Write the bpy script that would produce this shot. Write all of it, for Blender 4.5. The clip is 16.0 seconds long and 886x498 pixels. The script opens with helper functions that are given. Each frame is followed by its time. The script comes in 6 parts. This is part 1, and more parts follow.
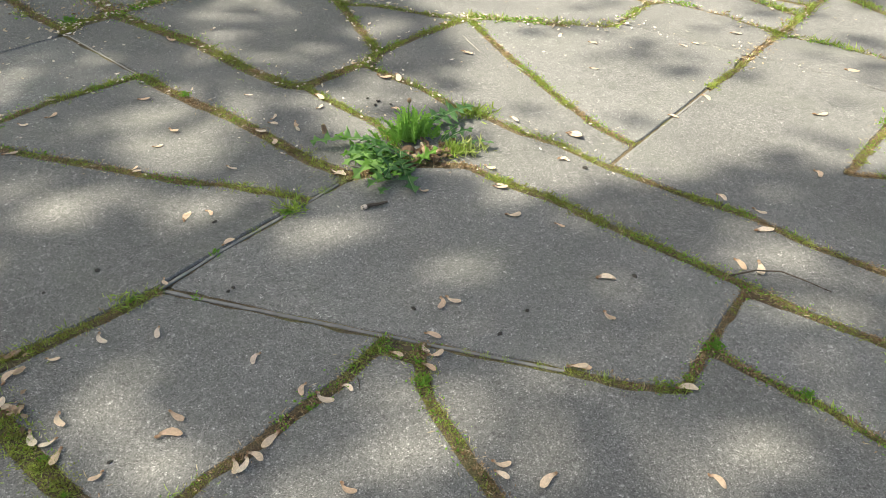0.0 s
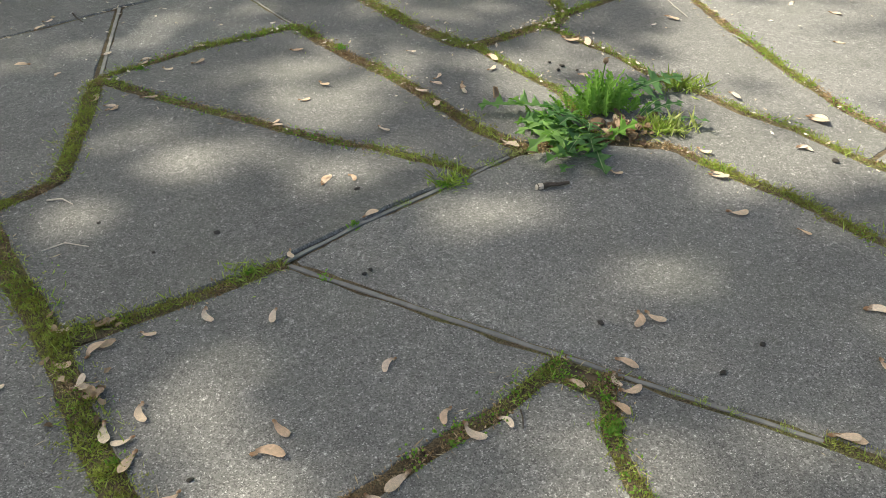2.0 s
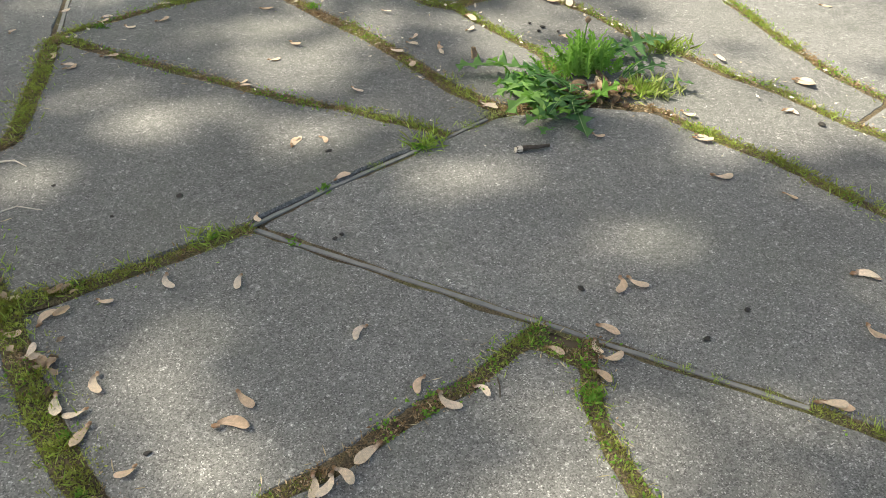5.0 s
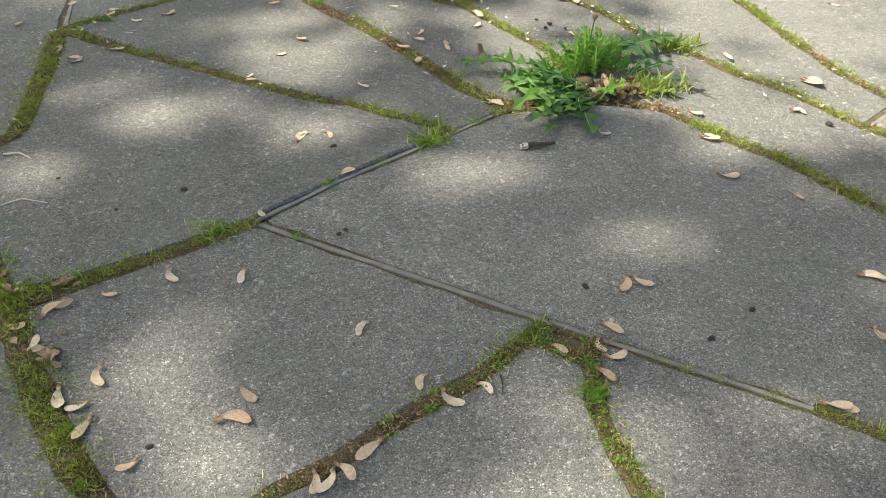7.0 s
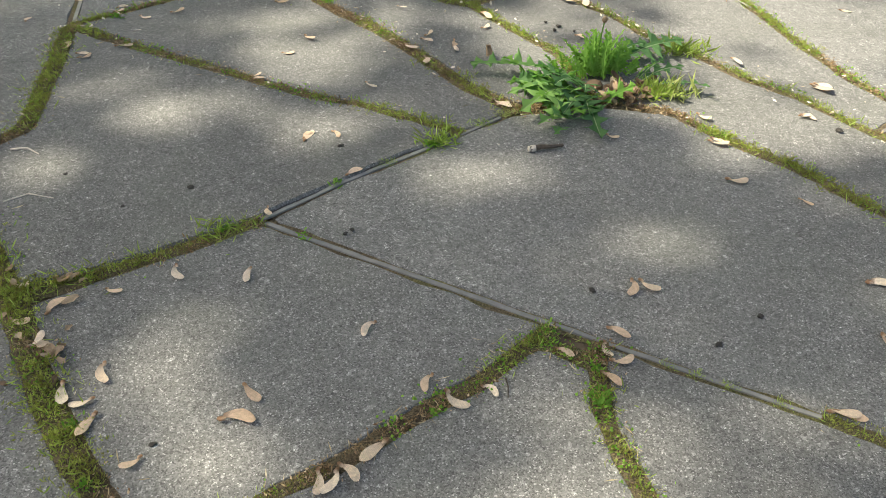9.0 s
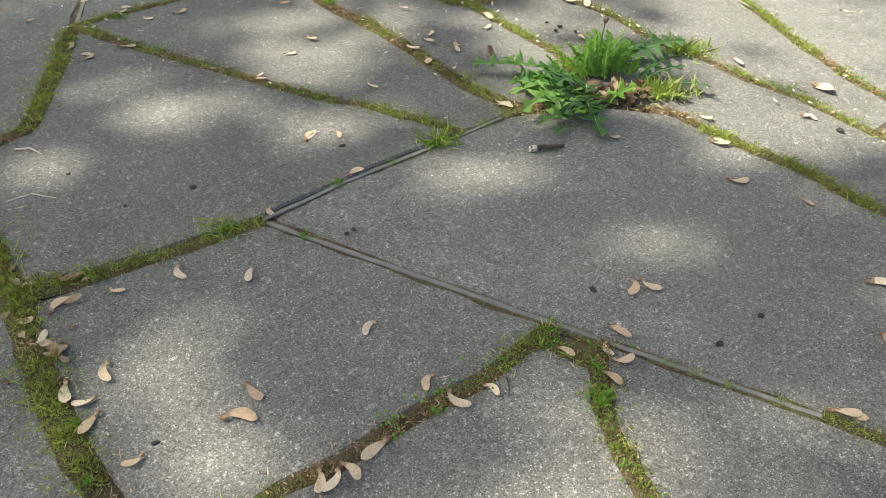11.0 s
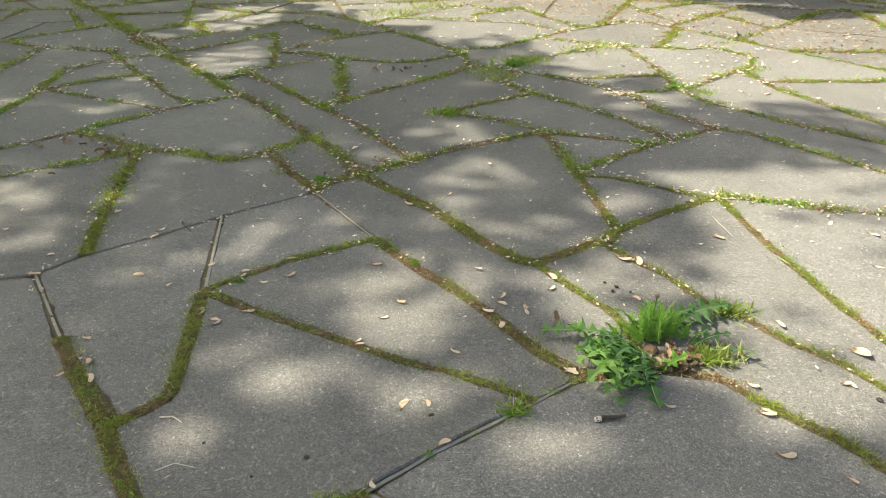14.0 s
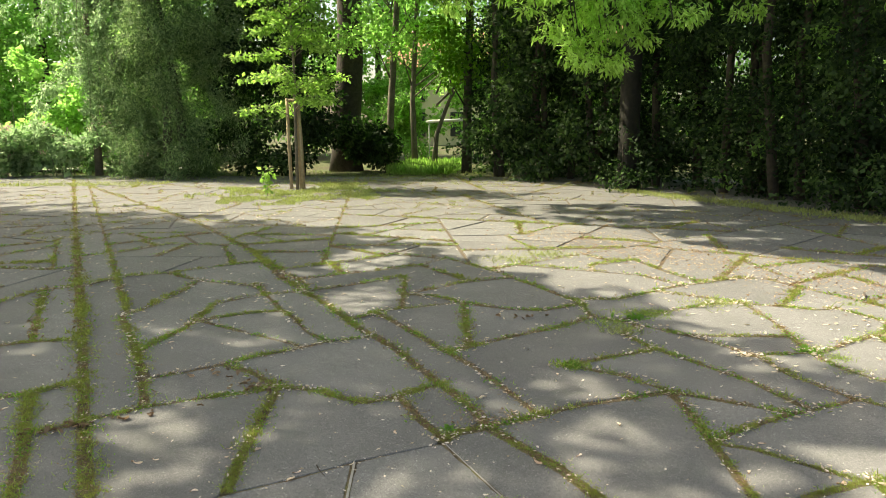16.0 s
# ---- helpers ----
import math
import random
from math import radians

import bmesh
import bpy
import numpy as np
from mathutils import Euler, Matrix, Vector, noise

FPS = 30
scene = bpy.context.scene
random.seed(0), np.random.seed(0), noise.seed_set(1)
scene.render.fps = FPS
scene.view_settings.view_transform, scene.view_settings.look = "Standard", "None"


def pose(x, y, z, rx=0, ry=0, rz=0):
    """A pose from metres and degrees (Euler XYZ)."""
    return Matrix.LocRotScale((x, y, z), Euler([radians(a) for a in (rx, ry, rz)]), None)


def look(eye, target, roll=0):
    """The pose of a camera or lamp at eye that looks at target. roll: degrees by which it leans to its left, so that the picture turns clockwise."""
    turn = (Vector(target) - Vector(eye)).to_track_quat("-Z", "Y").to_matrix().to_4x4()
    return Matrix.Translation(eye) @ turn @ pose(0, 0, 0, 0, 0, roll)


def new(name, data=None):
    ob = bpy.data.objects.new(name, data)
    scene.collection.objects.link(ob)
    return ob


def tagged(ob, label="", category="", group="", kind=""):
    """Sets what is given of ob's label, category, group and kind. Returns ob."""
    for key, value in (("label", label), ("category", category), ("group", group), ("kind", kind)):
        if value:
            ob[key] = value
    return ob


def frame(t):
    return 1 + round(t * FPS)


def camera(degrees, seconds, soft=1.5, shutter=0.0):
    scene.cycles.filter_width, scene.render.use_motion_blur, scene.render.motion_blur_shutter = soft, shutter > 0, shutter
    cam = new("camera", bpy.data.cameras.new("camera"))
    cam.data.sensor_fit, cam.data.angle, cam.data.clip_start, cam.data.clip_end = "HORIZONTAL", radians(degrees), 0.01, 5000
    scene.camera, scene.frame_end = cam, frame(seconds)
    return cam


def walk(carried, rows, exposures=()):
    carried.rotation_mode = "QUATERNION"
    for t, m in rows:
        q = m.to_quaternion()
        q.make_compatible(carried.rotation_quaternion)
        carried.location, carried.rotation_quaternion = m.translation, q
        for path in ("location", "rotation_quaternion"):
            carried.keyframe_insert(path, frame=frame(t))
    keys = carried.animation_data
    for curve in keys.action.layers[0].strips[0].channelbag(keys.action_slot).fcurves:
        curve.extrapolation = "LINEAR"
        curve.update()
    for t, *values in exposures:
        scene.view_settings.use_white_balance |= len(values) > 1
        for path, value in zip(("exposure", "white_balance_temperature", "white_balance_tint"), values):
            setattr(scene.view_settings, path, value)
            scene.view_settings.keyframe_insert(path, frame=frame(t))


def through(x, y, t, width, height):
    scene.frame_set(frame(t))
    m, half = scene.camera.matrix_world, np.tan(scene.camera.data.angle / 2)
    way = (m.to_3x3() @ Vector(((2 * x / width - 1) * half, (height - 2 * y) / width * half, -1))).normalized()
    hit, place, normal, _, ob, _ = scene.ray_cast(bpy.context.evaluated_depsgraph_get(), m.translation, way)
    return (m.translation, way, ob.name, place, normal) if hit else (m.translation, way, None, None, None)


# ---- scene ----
cam = camera(63.6, 16.0, soft=0.75)
PATH = [
    (0, (-0.115, -0.289, 1.193), (0.352, 1.194, -0.066), 3.4),
    (0.5, (-0.063, -0.171, 1.147), (0.251, 1.357, -0.104), 3.6),
    (1, (-0.081, -0.081, 1.037), (0.103, 1.469, -0.213), 2.7),
    (1.5, (-0.111, 0.002, 0.951), (-0.022, 1.555, -0.307), -0.1),
    (2, (-0.128, 0.026, 0.904), (-0.047, 1.575, -0.358), -0.1),
    (2.5, (-0.129, 0.049, 0.865), (-0.014, 1.576, -0.422), 0.6),
    (3, (-0.124, 0.061, 0.854), (0.001, 1.57, -0.452), 0.7),
    (3.5, (-0.115, 0.058, 0.854), (0.013, 1.562, -0.457), 1.1),
    (4, (-0.114, 0.058, 0.852), (0.027, 1.558, -0.463), 1.2),
    (6.5, (-0.119, 0.055, 0.85), (-0.001, 1.558, -0.465), 1.3),
    (7, (-0.115, 0.059, 0.848), (0.006, 1.555, -0.474), 1.5),
    (7.5, (-0.116, 0.065, 0.843), (0.002, 1.552, -0.49), 1.9),
    (8, (-0.119, 0.067, 0.842), (-0.002, 1.561, -0.483), 2.2),
    (8.5, (-0.122, 0.063, 0.843), (-0.008, 1.565, -0.472), 2.2),
    (9, (-0.12, 0.063, 0.844), (-0.009, 1.563, -0.475), 2.1),
    (11.5, (-0.119, 0.058, 0.846), (-0.017, 1.561, -0.47), 1.8),
    (12, (-0.131, 0.062, 0.893), (-0.044, 1.581, -0.406), 1.0),
    (12.5, (-0.137, 0.053, 0.971), (-0.065, 1.626, -0.262), 1.1),
    (13, (-0.138, 0.043, 1.05), (-0.084, 1.671, -0.109), 1.3),
    (13.5, (-0.148, 0.028, 1.119), (-0.136, 1.714, 0.042), 0.2),
    (14, (-0.176, -0.004, 1.198), (-0.224, 1.757, 0.252), -1.1),
    (14.5, (-0.202, -0.027, 1.249), (-0.297, 1.803, 0.449), -0.8),
    (15, (-0.219, -0.044, 1.28), (-0.366, 1.844, 0.635), -1.0),
    (15.5, (-0.251, -0.053, 1.32), (-0.484, 1.873, 0.836), -1.0),
    (16, (-0.307, -0.065, 1.34), (-0.635, 1.877, 0.99), -0.5),
]
# brightness in stops, white balance in kelvin and tint
EXPOSURES = [(0, 1.07, 7500, 4), (1.5, 0.84, 7500, 4), (3, 0.95, 7600, 4), (7, 1.05, 7600, 4), (12, 1.06, 7600, 4), (14, 1.09, 7900, 4), (16, 1.12, 8150, 4)]
walk(cam, [(t, look(eye, target, roll)) for t, eye, target, roll in PATH], EXPOSURES)

# ---- world, sun, exposure ----
SUN_ELEVATION, SUN_AZIMUTH = 49.0, 168.0   # degrees; azimuth counted from +x towards +y
SUN_WAY = Vector((math.cos(radians(SUN_ELEVATION)) * math.cos(radians(SUN_AZIMUTH)),
                  math.cos(radians(SUN_ELEVATION)) * math.sin(radians(SUN_AZIMUTH)),
                  math.sin(radians(SUN_ELEVATION))))
world = bpy.data.worlds.new("sky")
scene.world = world
world.use_nodes = True
sky = world.node_tree.nodes.new("ShaderNodeTexSky")
sky.sky_type, sky.sun_disc = "NISHITA", False
sky.sun_elevation, sky.sun_rotation = radians(SUN_ELEVATION), radians(90 - SUN_AZIMUTH)
sky.air_density, sky.dust_density, sky.ozone_density = 0.8, 3.6, 0.6
world.node_tree.links.new(sky.outputs[0], world.node_tree.nodes["Background"].inputs["Color"])
world.node_tree.nodes["Background"].inputs["Strength"].default_value = 0.148
sun = new("sun", bpy.data.lights.new("sun", "SUN"))
sun.data.energy, sun.data.angle, sun.data.color = 5.0, radians(0.53), (1.0, 0.957, 0.90)
sun.matrix_world = look(SUN_WAY * 40, (0, 0, 0))

# ---- materials ----
class Nodes:
    """A node material under construction."""

    def __init__(self, name, rough=0.9):
        self.mat = bpy.data.materials.new(name)
        self.mat.use_nodes = True
        self.tree = self.mat.node_tree
        self.bsdf = self.tree.nodes["Principled BSDF"]
        self.bsdf.inputs["Roughness"].default_value = rough
        self.where = self.tree.nodes.new("ShaderNodeTexCoord").outputs["Object"]

    def link(self, a, b):
        self.tree.links.new(a, b)

    def world_place(self):
        """World coordinates, so that alike pieces do not look alike."""
        self.where = self.tree.nodes.new("ShaderNodeNewGeometry").outputs["Position"]
        return self

    def noise(self, scale, detail=4.0, rough=0.6, warp=0.0):
        n = self.tree.nodes.new("ShaderNodeTexNoise")
        n.inputs["Scale"].default_value, n.inputs["Detail"].default_value = scale, detail
        n.inputs["Roughness"].default_value, n.inputs["Distortion"].default_value = rough, warp
        self.link(self.where, n.inputs["Vector"])
        return n.outputs["Fac"]

    def cells(self, scale, output="Distance", feature="F1", jitter=1.0):
        n = self.tree.nodes.new("ShaderNodeTexVoronoi")
        n.feature = feature
        n.inputs["Scale"].default_value, n.inputs["Randomness"].default_value = scale, jitter
        self.link(self.where, n.inputs["Vector"])
        return n.outputs[output]

    def ramp(self, fac, *stops):
        n = self.tree.nodes.new("ShaderNodeValToRGB")
        while len(n.color_ramp.elements) < len(stops):
            n.color_ramp.elements.new(0.5)
        for e, (at, c) in zip(n.color_ramp.elements, stops):
            e.position, e.color = at, (*c, 1) if isinstance(c, tuple) else (c, c, c, 1)
        self.link(fac, n.inputs["Fac"])
        return n.outputs["Color"]

    def mix(self, fac, a, b, how="MIX"):
        n = self.tree.nodes.new("ShaderNodeMix")
        n.data_type, n.blend_type = "RGBA", how
        for socket, v in ((n.inputs["Factor"], fac), (n.inputs["A"], a), (n.inputs["B"], b)):
            if isinstance(v, (int, float)):
                socket.default_value = v if socket.type == "VALUE" else (v, v, v, 1)
            elif isinstance(v, tuple):
                socket.default_value = (*v, 1)
            else:
                self.link(v, socket)
        return n.outputs["Result"]

    def sums(self, how, a, b):
        n = self.tree.nodes.new("ShaderNodeMath")
        n.operation = how
        for socket, v in zip(n.inputs, (a, b)):
            if isinstance(v, (int, float)):
                socket.default_value = v
            else:
                self.link(v, socket)
        return n.outputs[0]

    def each_object(self):
        return self.tree.nodes.new("ShaderNodeObjectInfo").outputs["Random"]

    def each_island(self):
        return self.tree.nodes.new("ShaderNodeNewGeometry").outputs["Random Per Island"]

    def bump(self, height, strength=0.3, distance=0.01):
        n = self.tree.nodes.new("ShaderNodeBump")
        n.inputs["Strength"].default_value, n.inputs["Distance"].default_value = strength, distance
        self.link(height, n.inputs["Height"])
        self.link(n.outputs["Normal"], self.bsdf.inputs["Normal"])

    def done(self, colour, rough=None, through=0.0, glow=(2.6, 3.15, 1.8)):
        self.link(colour, self.bsdf.inputs["Base Color"])
        if rough is not None:
            self.link(rough, self.bsdf.inputs["Roughness"])
        if through:   # thin leaves let light through
            t = self.tree.nodes.new("ShaderNodeBsdfTranslucent")
            self.link(self.mix(1.0, colour, glow, "MULTIPLY"), t.inputs["Color"])
            m = self.tree.nodes.new("ShaderNodeMixShader")
            m.inputs[0].default_value = through
            self.link(self.bsdf.outputs[0], m.inputs[1])
            self.link(t.outputs[0], m.inputs[2])
            self.link(m.outputs[0], self.tree.nodes["Material Output"].inputs["Surface"])
        return self.mat


def concrete_material():
    n = Nodes("weathered_concrete", 0.92).world_place()
    base = n.ramp(n.noise(1.7, 5, 0.65), (0.3, (0.142, 0.142, 0.138)), (0.72, (0.205, 0.204, 0.197)))
    base = n.mix(1.0, base, n.ramp(n.each_object(), (0, 0.84), (1, 1.12)), "MULTIPLY")
    fine = n.noise(130, 5, 0.75)
    base = n.mix(0.8, base, n.ramp(fine, (0.34, 0.70), (0.66, 1.30)), "MULTIPLY")
    base = n.mix(0.5, base, n.ramp(n.noise(26, 5, 0.7), (0.35, 0.82), (0.65, 1.18)), "MULTIPLY")
    # sand grains and a few pale chips of stone
    grain = n.tree.nodes.new("ShaderNodeSeparateColor")
    n.link(n.cells(540, "Color"), grain.inputs[0])
    base = n.mix(1.0, base, n.ramp(grain.outputs[0], (0.0, 0.44), (0.35, 0.86), (0.78, 1.05), (0.94, 1.45), (1.0, 2.5)), "MULTIPLY")
    chip = n.tree.nodes.new("ShaderNodeSeparateColor")
    n.link(n.cells(150, "Color"), chip.inputs[0])
    base = n.mix(0.8, base, n.ramp(chip.outputs[1], (0.0, 0.72), (0.08, 0.99), (0.95, 1.01), (0.99, 1.7)), "MULTIPLY")
    # dark lichen, greenish damp, pale scuffs
    lichen = n.ramp(n.noise(9, 8, 0.75), (0.54, 0.0), (0.70, 1.0))
    base = n.mix(n.sums("MULTIPLY", lichen, 0.42), base, (0.095, 0.097, 0.092))
    damp = n.ramp(n.noise(3.1, 4, 0.6, 0.6), (0.5, 0.0), (0.78, 1.0))
    base = n.mix(n.sums("MULTIPLY", damp, 0.30), base, (0.165, 0.175, 0.145))
    scuff = n.ramp(n.noise(5.5, 9, 0.8, 1.4), (0.60, 0.0), (0.74, 1.0))
    base = n.mix(n.sums("MULTIPLY", scuff, 0.28), base, (0.30, 0.295, 0.28))
    height = n.sums("ADD", n.sums("MULTIPLY", fine, 0.8), n.sums("MULTIPLY", grain.outputs[0], 0.45))
    n.bump(height, 0.13, 0.0020)
    return n.done(base)


def soil_material():
    n = Nodes("soil", 1.0).world_place()
    base = n.ramp(n.noise(14, 8, 0.7), (0.3, (0.065, 0.05, 0.034)), (0.6, (0.14, 0.108, 0.072)), (0.8, (0.20, 0.16, 0.11)))
    n.bump(n.noise(120, 5, 0.7), 0.8, 0.004)
    return n.done(base)


def moss_material():
    n = Nodes("moss", 1.0).world_place()
    patch = n.noise(7, 5, 0.65)
    base = n.ramp(patch, (0.36, (0.10, 0.074, 0.045)), (0.50, (0.16, 0.125, 0.075)), (0.62, (0.15, 0.14, 0.06)), (0.74, (0.15, 0.17, 0.05)))
    base = n.mix(0.8, base, n.ramp(n.noise(330, 4, 0.75), (0.36, 0.25), (0.64, 1.8)), "MULTIPLY")
    n.bump(n.noise(330, 4, 0.8), 1.0, 0.006)
    return n.done(base)


def blade_material(name, low, mid, high, through=0.35, spread=2.2, glow=(2.6, 3.15, 1.8), patchy=0.0, mixed=(0.55, 0.5)):
    """Leaves and grass: hue varied blade by blade and patch by patch."""
    n = Nodes(name, 0.7).world_place()
    n.bsdf.inputs["Specular IOR Level"].default_value = 0.25
    pick = n.sums("ADD", n.sums("MULTIPLY", n.each_island(), mixed[0] - 0.5 * patchy), n.sums("MULTIPLY", n.noise(spread, 3, 0.6), mixed[1]))
    if patchy:     # small cushions of their own colour
        small = n.ramp(n.noise(55, 2, 0.5), (0.36, 0.0), (0.64, 1.0))
        pick = n.sums("ADD", pick, n.sums("MULTIPLY", small, 0.5 * patchy))
    return n.done(n.ramp(pick, (0.2, low), (0.5, mid), (0.85, high)), None, through, glow)


def bark_material(name, dark, light, scale=9.0):
    n = Nodes(name, 0.95)
    base = n.ramp(n.noise(scale, 6, 0.7, 0.8), (0.3, dark), (0.7, light))
    n.bump(n.noise(scale * 3, 5, 0.7), 0.8, 0.01)
    return n.done(base)


def husk_material(name, a, b, c, through=0.25, winged=False):
    """Dry papery things: seeds, dead leaves."""
    n = Nodes(name, 0.75)
    along = n.tree.nodes.new("ShaderNodeSeparateXYZ")
    n.link(n.where, along.inputs[0])
    n.world_place()
    base = n.ramp(n.each_object(), (0.0, a), (0.5, b), (1.0, c))
    if winged:     # brown at the seed, with fine veins running out along the wing
        base = n.mix(n.ramp(along.outputs[0], (0.10, 1.0), (0.32, 0.0)), base, (0.26, 0.15, 0.085))
        vein = n.tree.nodes.new("ShaderNodeTexWave")
        vein.bands_direction = "Y"
        vein.inputs["Scale"].default_value, vein.inputs["Distortion"].default_value, vein.inputs["Detail"].default_value = 9.0, 5.0, 3.0
        n.link(n.tree.nodes["Texture Coordinate"].outputs["Object"], vein.inputs["Vector"])
        base = n.mix(0.32, base, n.ramp(vein.outputs["Color"], (0.15, 0.55), (0.6, 1.1)), "MULTIPLY")
    base = n.mix(0.55, base, n.ramp(n.noise(220, 4, 0.7), (0.3, 0.6), (0.7, 1.3)), "MULTIPLY")
    n.bump(n.noise(300, 3, 0.6), 0.4, 0.002)
    return n.done(base, None, through, (1.5, 1.35, 1.15))


def plain_material(name, a, b, scale=6.0, rough=0.8):
    n = Nodes(name, rough)
    n.bump(n.noise(scale * 6, 4, 0.6), 0.3, 0.004)
    return n.done(n.ramp(n.noise(scale, 5, 0.65), (0.3, a), (0.7, b)))


def ground_material():
    n = Nodes("earth_and_grass", 1.0).world_place()
    base = n.ramp(n.noise(0.6, 6, 0.7), (0.35, (0.075, 0.058, 0.036)), (0.55, (0.07, 0.085, 0.028)), (0.75, (0.09, 0.13, 0.03)))
    base = n.mix(0.6, base, n.ramp(n.noise(25, 5, 0.7), (0.3, 0.5), (0.7, 1.5)), "MULTIPLY")
    n.bump(n.noise(40, 5, 0.7), 0.7, 0.03)
    return n.done(base)


CONCRETE, SOIL, MOSS, EARTH = concrete_material(), soil_material(), moss_material(), ground_material()
MORTAR = plain_material("mortar", (0.16, 0.16, 0.155), (0.25, 0.25, 0.24), 30, 0.9)
PALE_MORTAR = plain_material("pale_mortar", (0.24, 0.235, 0.21), (0.38, 0.365, 0.33), 30, 0.9)
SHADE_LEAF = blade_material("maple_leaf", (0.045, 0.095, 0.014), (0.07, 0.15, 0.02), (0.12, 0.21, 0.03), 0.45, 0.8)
# paler copy of the maple leaf, with sunlight put into the colour
SUNLIT_LEAF = blade_material("sunlit_bough_leaf", (0.14, 0.22, 0.06), (0.24, 0.34, 0.10), (0.42, 0.52, 0.22), 0.55, 1.3, (2.4, 2.8, 1.9))
LIME_LEAF = blade_material("young_lime_leaf", (0.10, 0.175, 0.045), (0.16, 0.25, 0.068), (0.27, 0.36, 0.13), 0.42, 1.2, (2.4, 2.9, 1.8))
YEW_LEAF = blade_material("yew_needle", (0.045, 0.085, 0.035), (0.125, 0.19, 0.085), (0.31, 0.39, 0.22), 0.25, 0.8, (2.2, 2.7, 1.8))
# near-black patches put the shade between the clumps into the leaf colour
SHADED_LEAF = blade_material("shaded_hedge_leaf", (0.006, 0.014, 0.006), (0.016, 0.036, 0.012), (0.13, 0.21, 0.07), 0.28, 1.5, (2.4, 2.9, 1.8), 0.0, (0.20, 0.85))
SHRUB_LEAF = blade_material("pale_shrub_leaf", (0.10, 0.16, 0.075), (0.19, 0.26, 0.135), (0.38, 0.44, 0.30), 0.42, 0.7, (2.0, 2.4, 2.0))
WOOD_LEAF = blade_material("far_wood_leaf", (0.085, 0.16, 0.045), (0.17, 0.275, 0.08), (0.30, 0.41, 0.16), 0.60, 0.45, (2.4, 2.9, 2.2))
DEAD_GRASS = blade_material("dead_moss_stem", (0.11, 0.065, 0.033), (0.27, 0.18, 0.09), (0.52, 0.42, 0.26), 0.1, 9.0, (1.5, 1.35, 1.1), 0.5)
GRASS = blade_material("joint_grass", (0.15, 0.115, 0.05), (0.19, 0.205, 0.055), (0.37, 0.42, 0.12), 0.30, 9.0, (2.3, 2.5, 1.5), 0.6)
LAWN = blade_material("dry_lawn", (0.20, 0.20, 0.075), (0.27, 0.31, 0.11), (0.42, 0.45, 0.20), 0.2, 1.5, (2.0, 2.3, 1.5))
DANDELION = blade_material("dandelion_leaf", (0.045, 0.11, 0.045), (0.085, 0.18, 0.062), (0.17, 0.30, 0.09), 0.27, 14.0, (1.9, 2.4, 1.2))
FRESH = blade_material("fresh_upright_leaf", (0.065, 0.15, 0.032), (0.115, 0.24, 0.045), (0.22, 0.37, 0.08), 0.32, 14.0, (1.8, 2.2, 1.1))
RIB = plain_material("pale_midrib", (0.20, 0.30, 0.14), (0.30, 0.38, 0.20), 30, 0.6)
TUFT = blade_material("grass_blade", (0.17, 0.17, 0.055), (0.19, 0.25, 0.06), (0.32, 0.38, 0.12), 0.3, 9.0)
STRAW = blade_material("dry_straw", (0.22, 0.16, 0.09), (0.42, 0.34, 0.20), (0.62, 0.55, 0.38), 0.1, 9.0, (1.4, 1.3, 1.1))
WEED = blade_material("weed_leaf", (0.07, 0.15, 0.025), (0.11, 0.21, 0.035), (0.17, 0.28, 0.05), 0.4, 12.0)
BLOSSOM = blade_material("blossom", (0.45, 0.30, 0.28), (0.6, 0.48, 0.44), (0.7, 0.62, 0.56), 0.3, 2.0, (1.3, 1.15, 1.1))
HUSK = husk_material("samara_husk", (0.60, 0.44, 0.31), (0.71, 0.58, 0.44), (0.77, 0.67, 0.55), 0.2, True)
DRY_LEAF = husk_material("dry_leaf", (0.12, 0.078, 0.05), (0.21, 0.145, 0.092), (0.36, 0.275, 0.19))
TAN_LEAF = husk_material("tan_leaf_scrap", (0.34, 0.24, 0.16), (0.48, 0.37, 0.26), (0.60, 0.50, 0.38))
LITTER = blade_material("litter_flake", (0.12, 0.065, 0.035), (0.27, 0.18, 0.10), (0.56, 0.44, 0.30), 0.05, 5.0, (1.5, 1.35, 1.1))
PALE_LITTER = blade_material("pale_litter_flake", (0.40, 0.32, 0.22), (0.55, 0.47, 0.36), (0.74, 0.69, 0.62), 0.15, 5.0, (1.3, 1.25, 1.15))
BARK = bark_material("dark_bark", (0.030, 0.026, 0.020), (0.085, 0.072, 0.055))
# darker copy of the bark: the maple trunk's shade is in this colour
SHADED_BARK = bark_material("shaded_bark", (0.006, 0.006, 0.0045), (0.022, 0.021, 0.014))
PALE_BARK = bark_material("pale_bark", (0.09, 0.08, 0.06), (0.22, 0.19, 0.15))
STAKE = bark_material("stake_wood", (0.26, 0.20, 0.12), (0.46, 0.37, 0.25), 14)
TWIG = bark_material("twig_bark", (0.022, 0.017, 0.013), (0.15, 0.12, 0.095), 60)
TWIG_END = plain_material("bare_twig_wood", (0.42, 0.37, 0.31), (0.62, 0.57, 0.50), 90)
PEBBLE = plain_material("dark_crumb", (0.02, 0.018, 0.016), (0.05, 0.045, 0.04), 80)
WALL = plain_material("pale_render", (0.55, 0.50, 0.42), (0.66, 0.61, 0.52), 0.6)
ROOF = plain_material("red_roof", (0.32, 0.13, 0.08), (0.42, 0.19, 0.12), 1.5)
GLASS = plain_material("dark_window", (0.03, 0.035, 0.04), (0.05, 0.055, 0.06), 0.5, 0.15)
RAIL = plain_material("weathered_rail", (0.45, 0.45, 0.42), (0.62, 0.62, 0.58), 3)


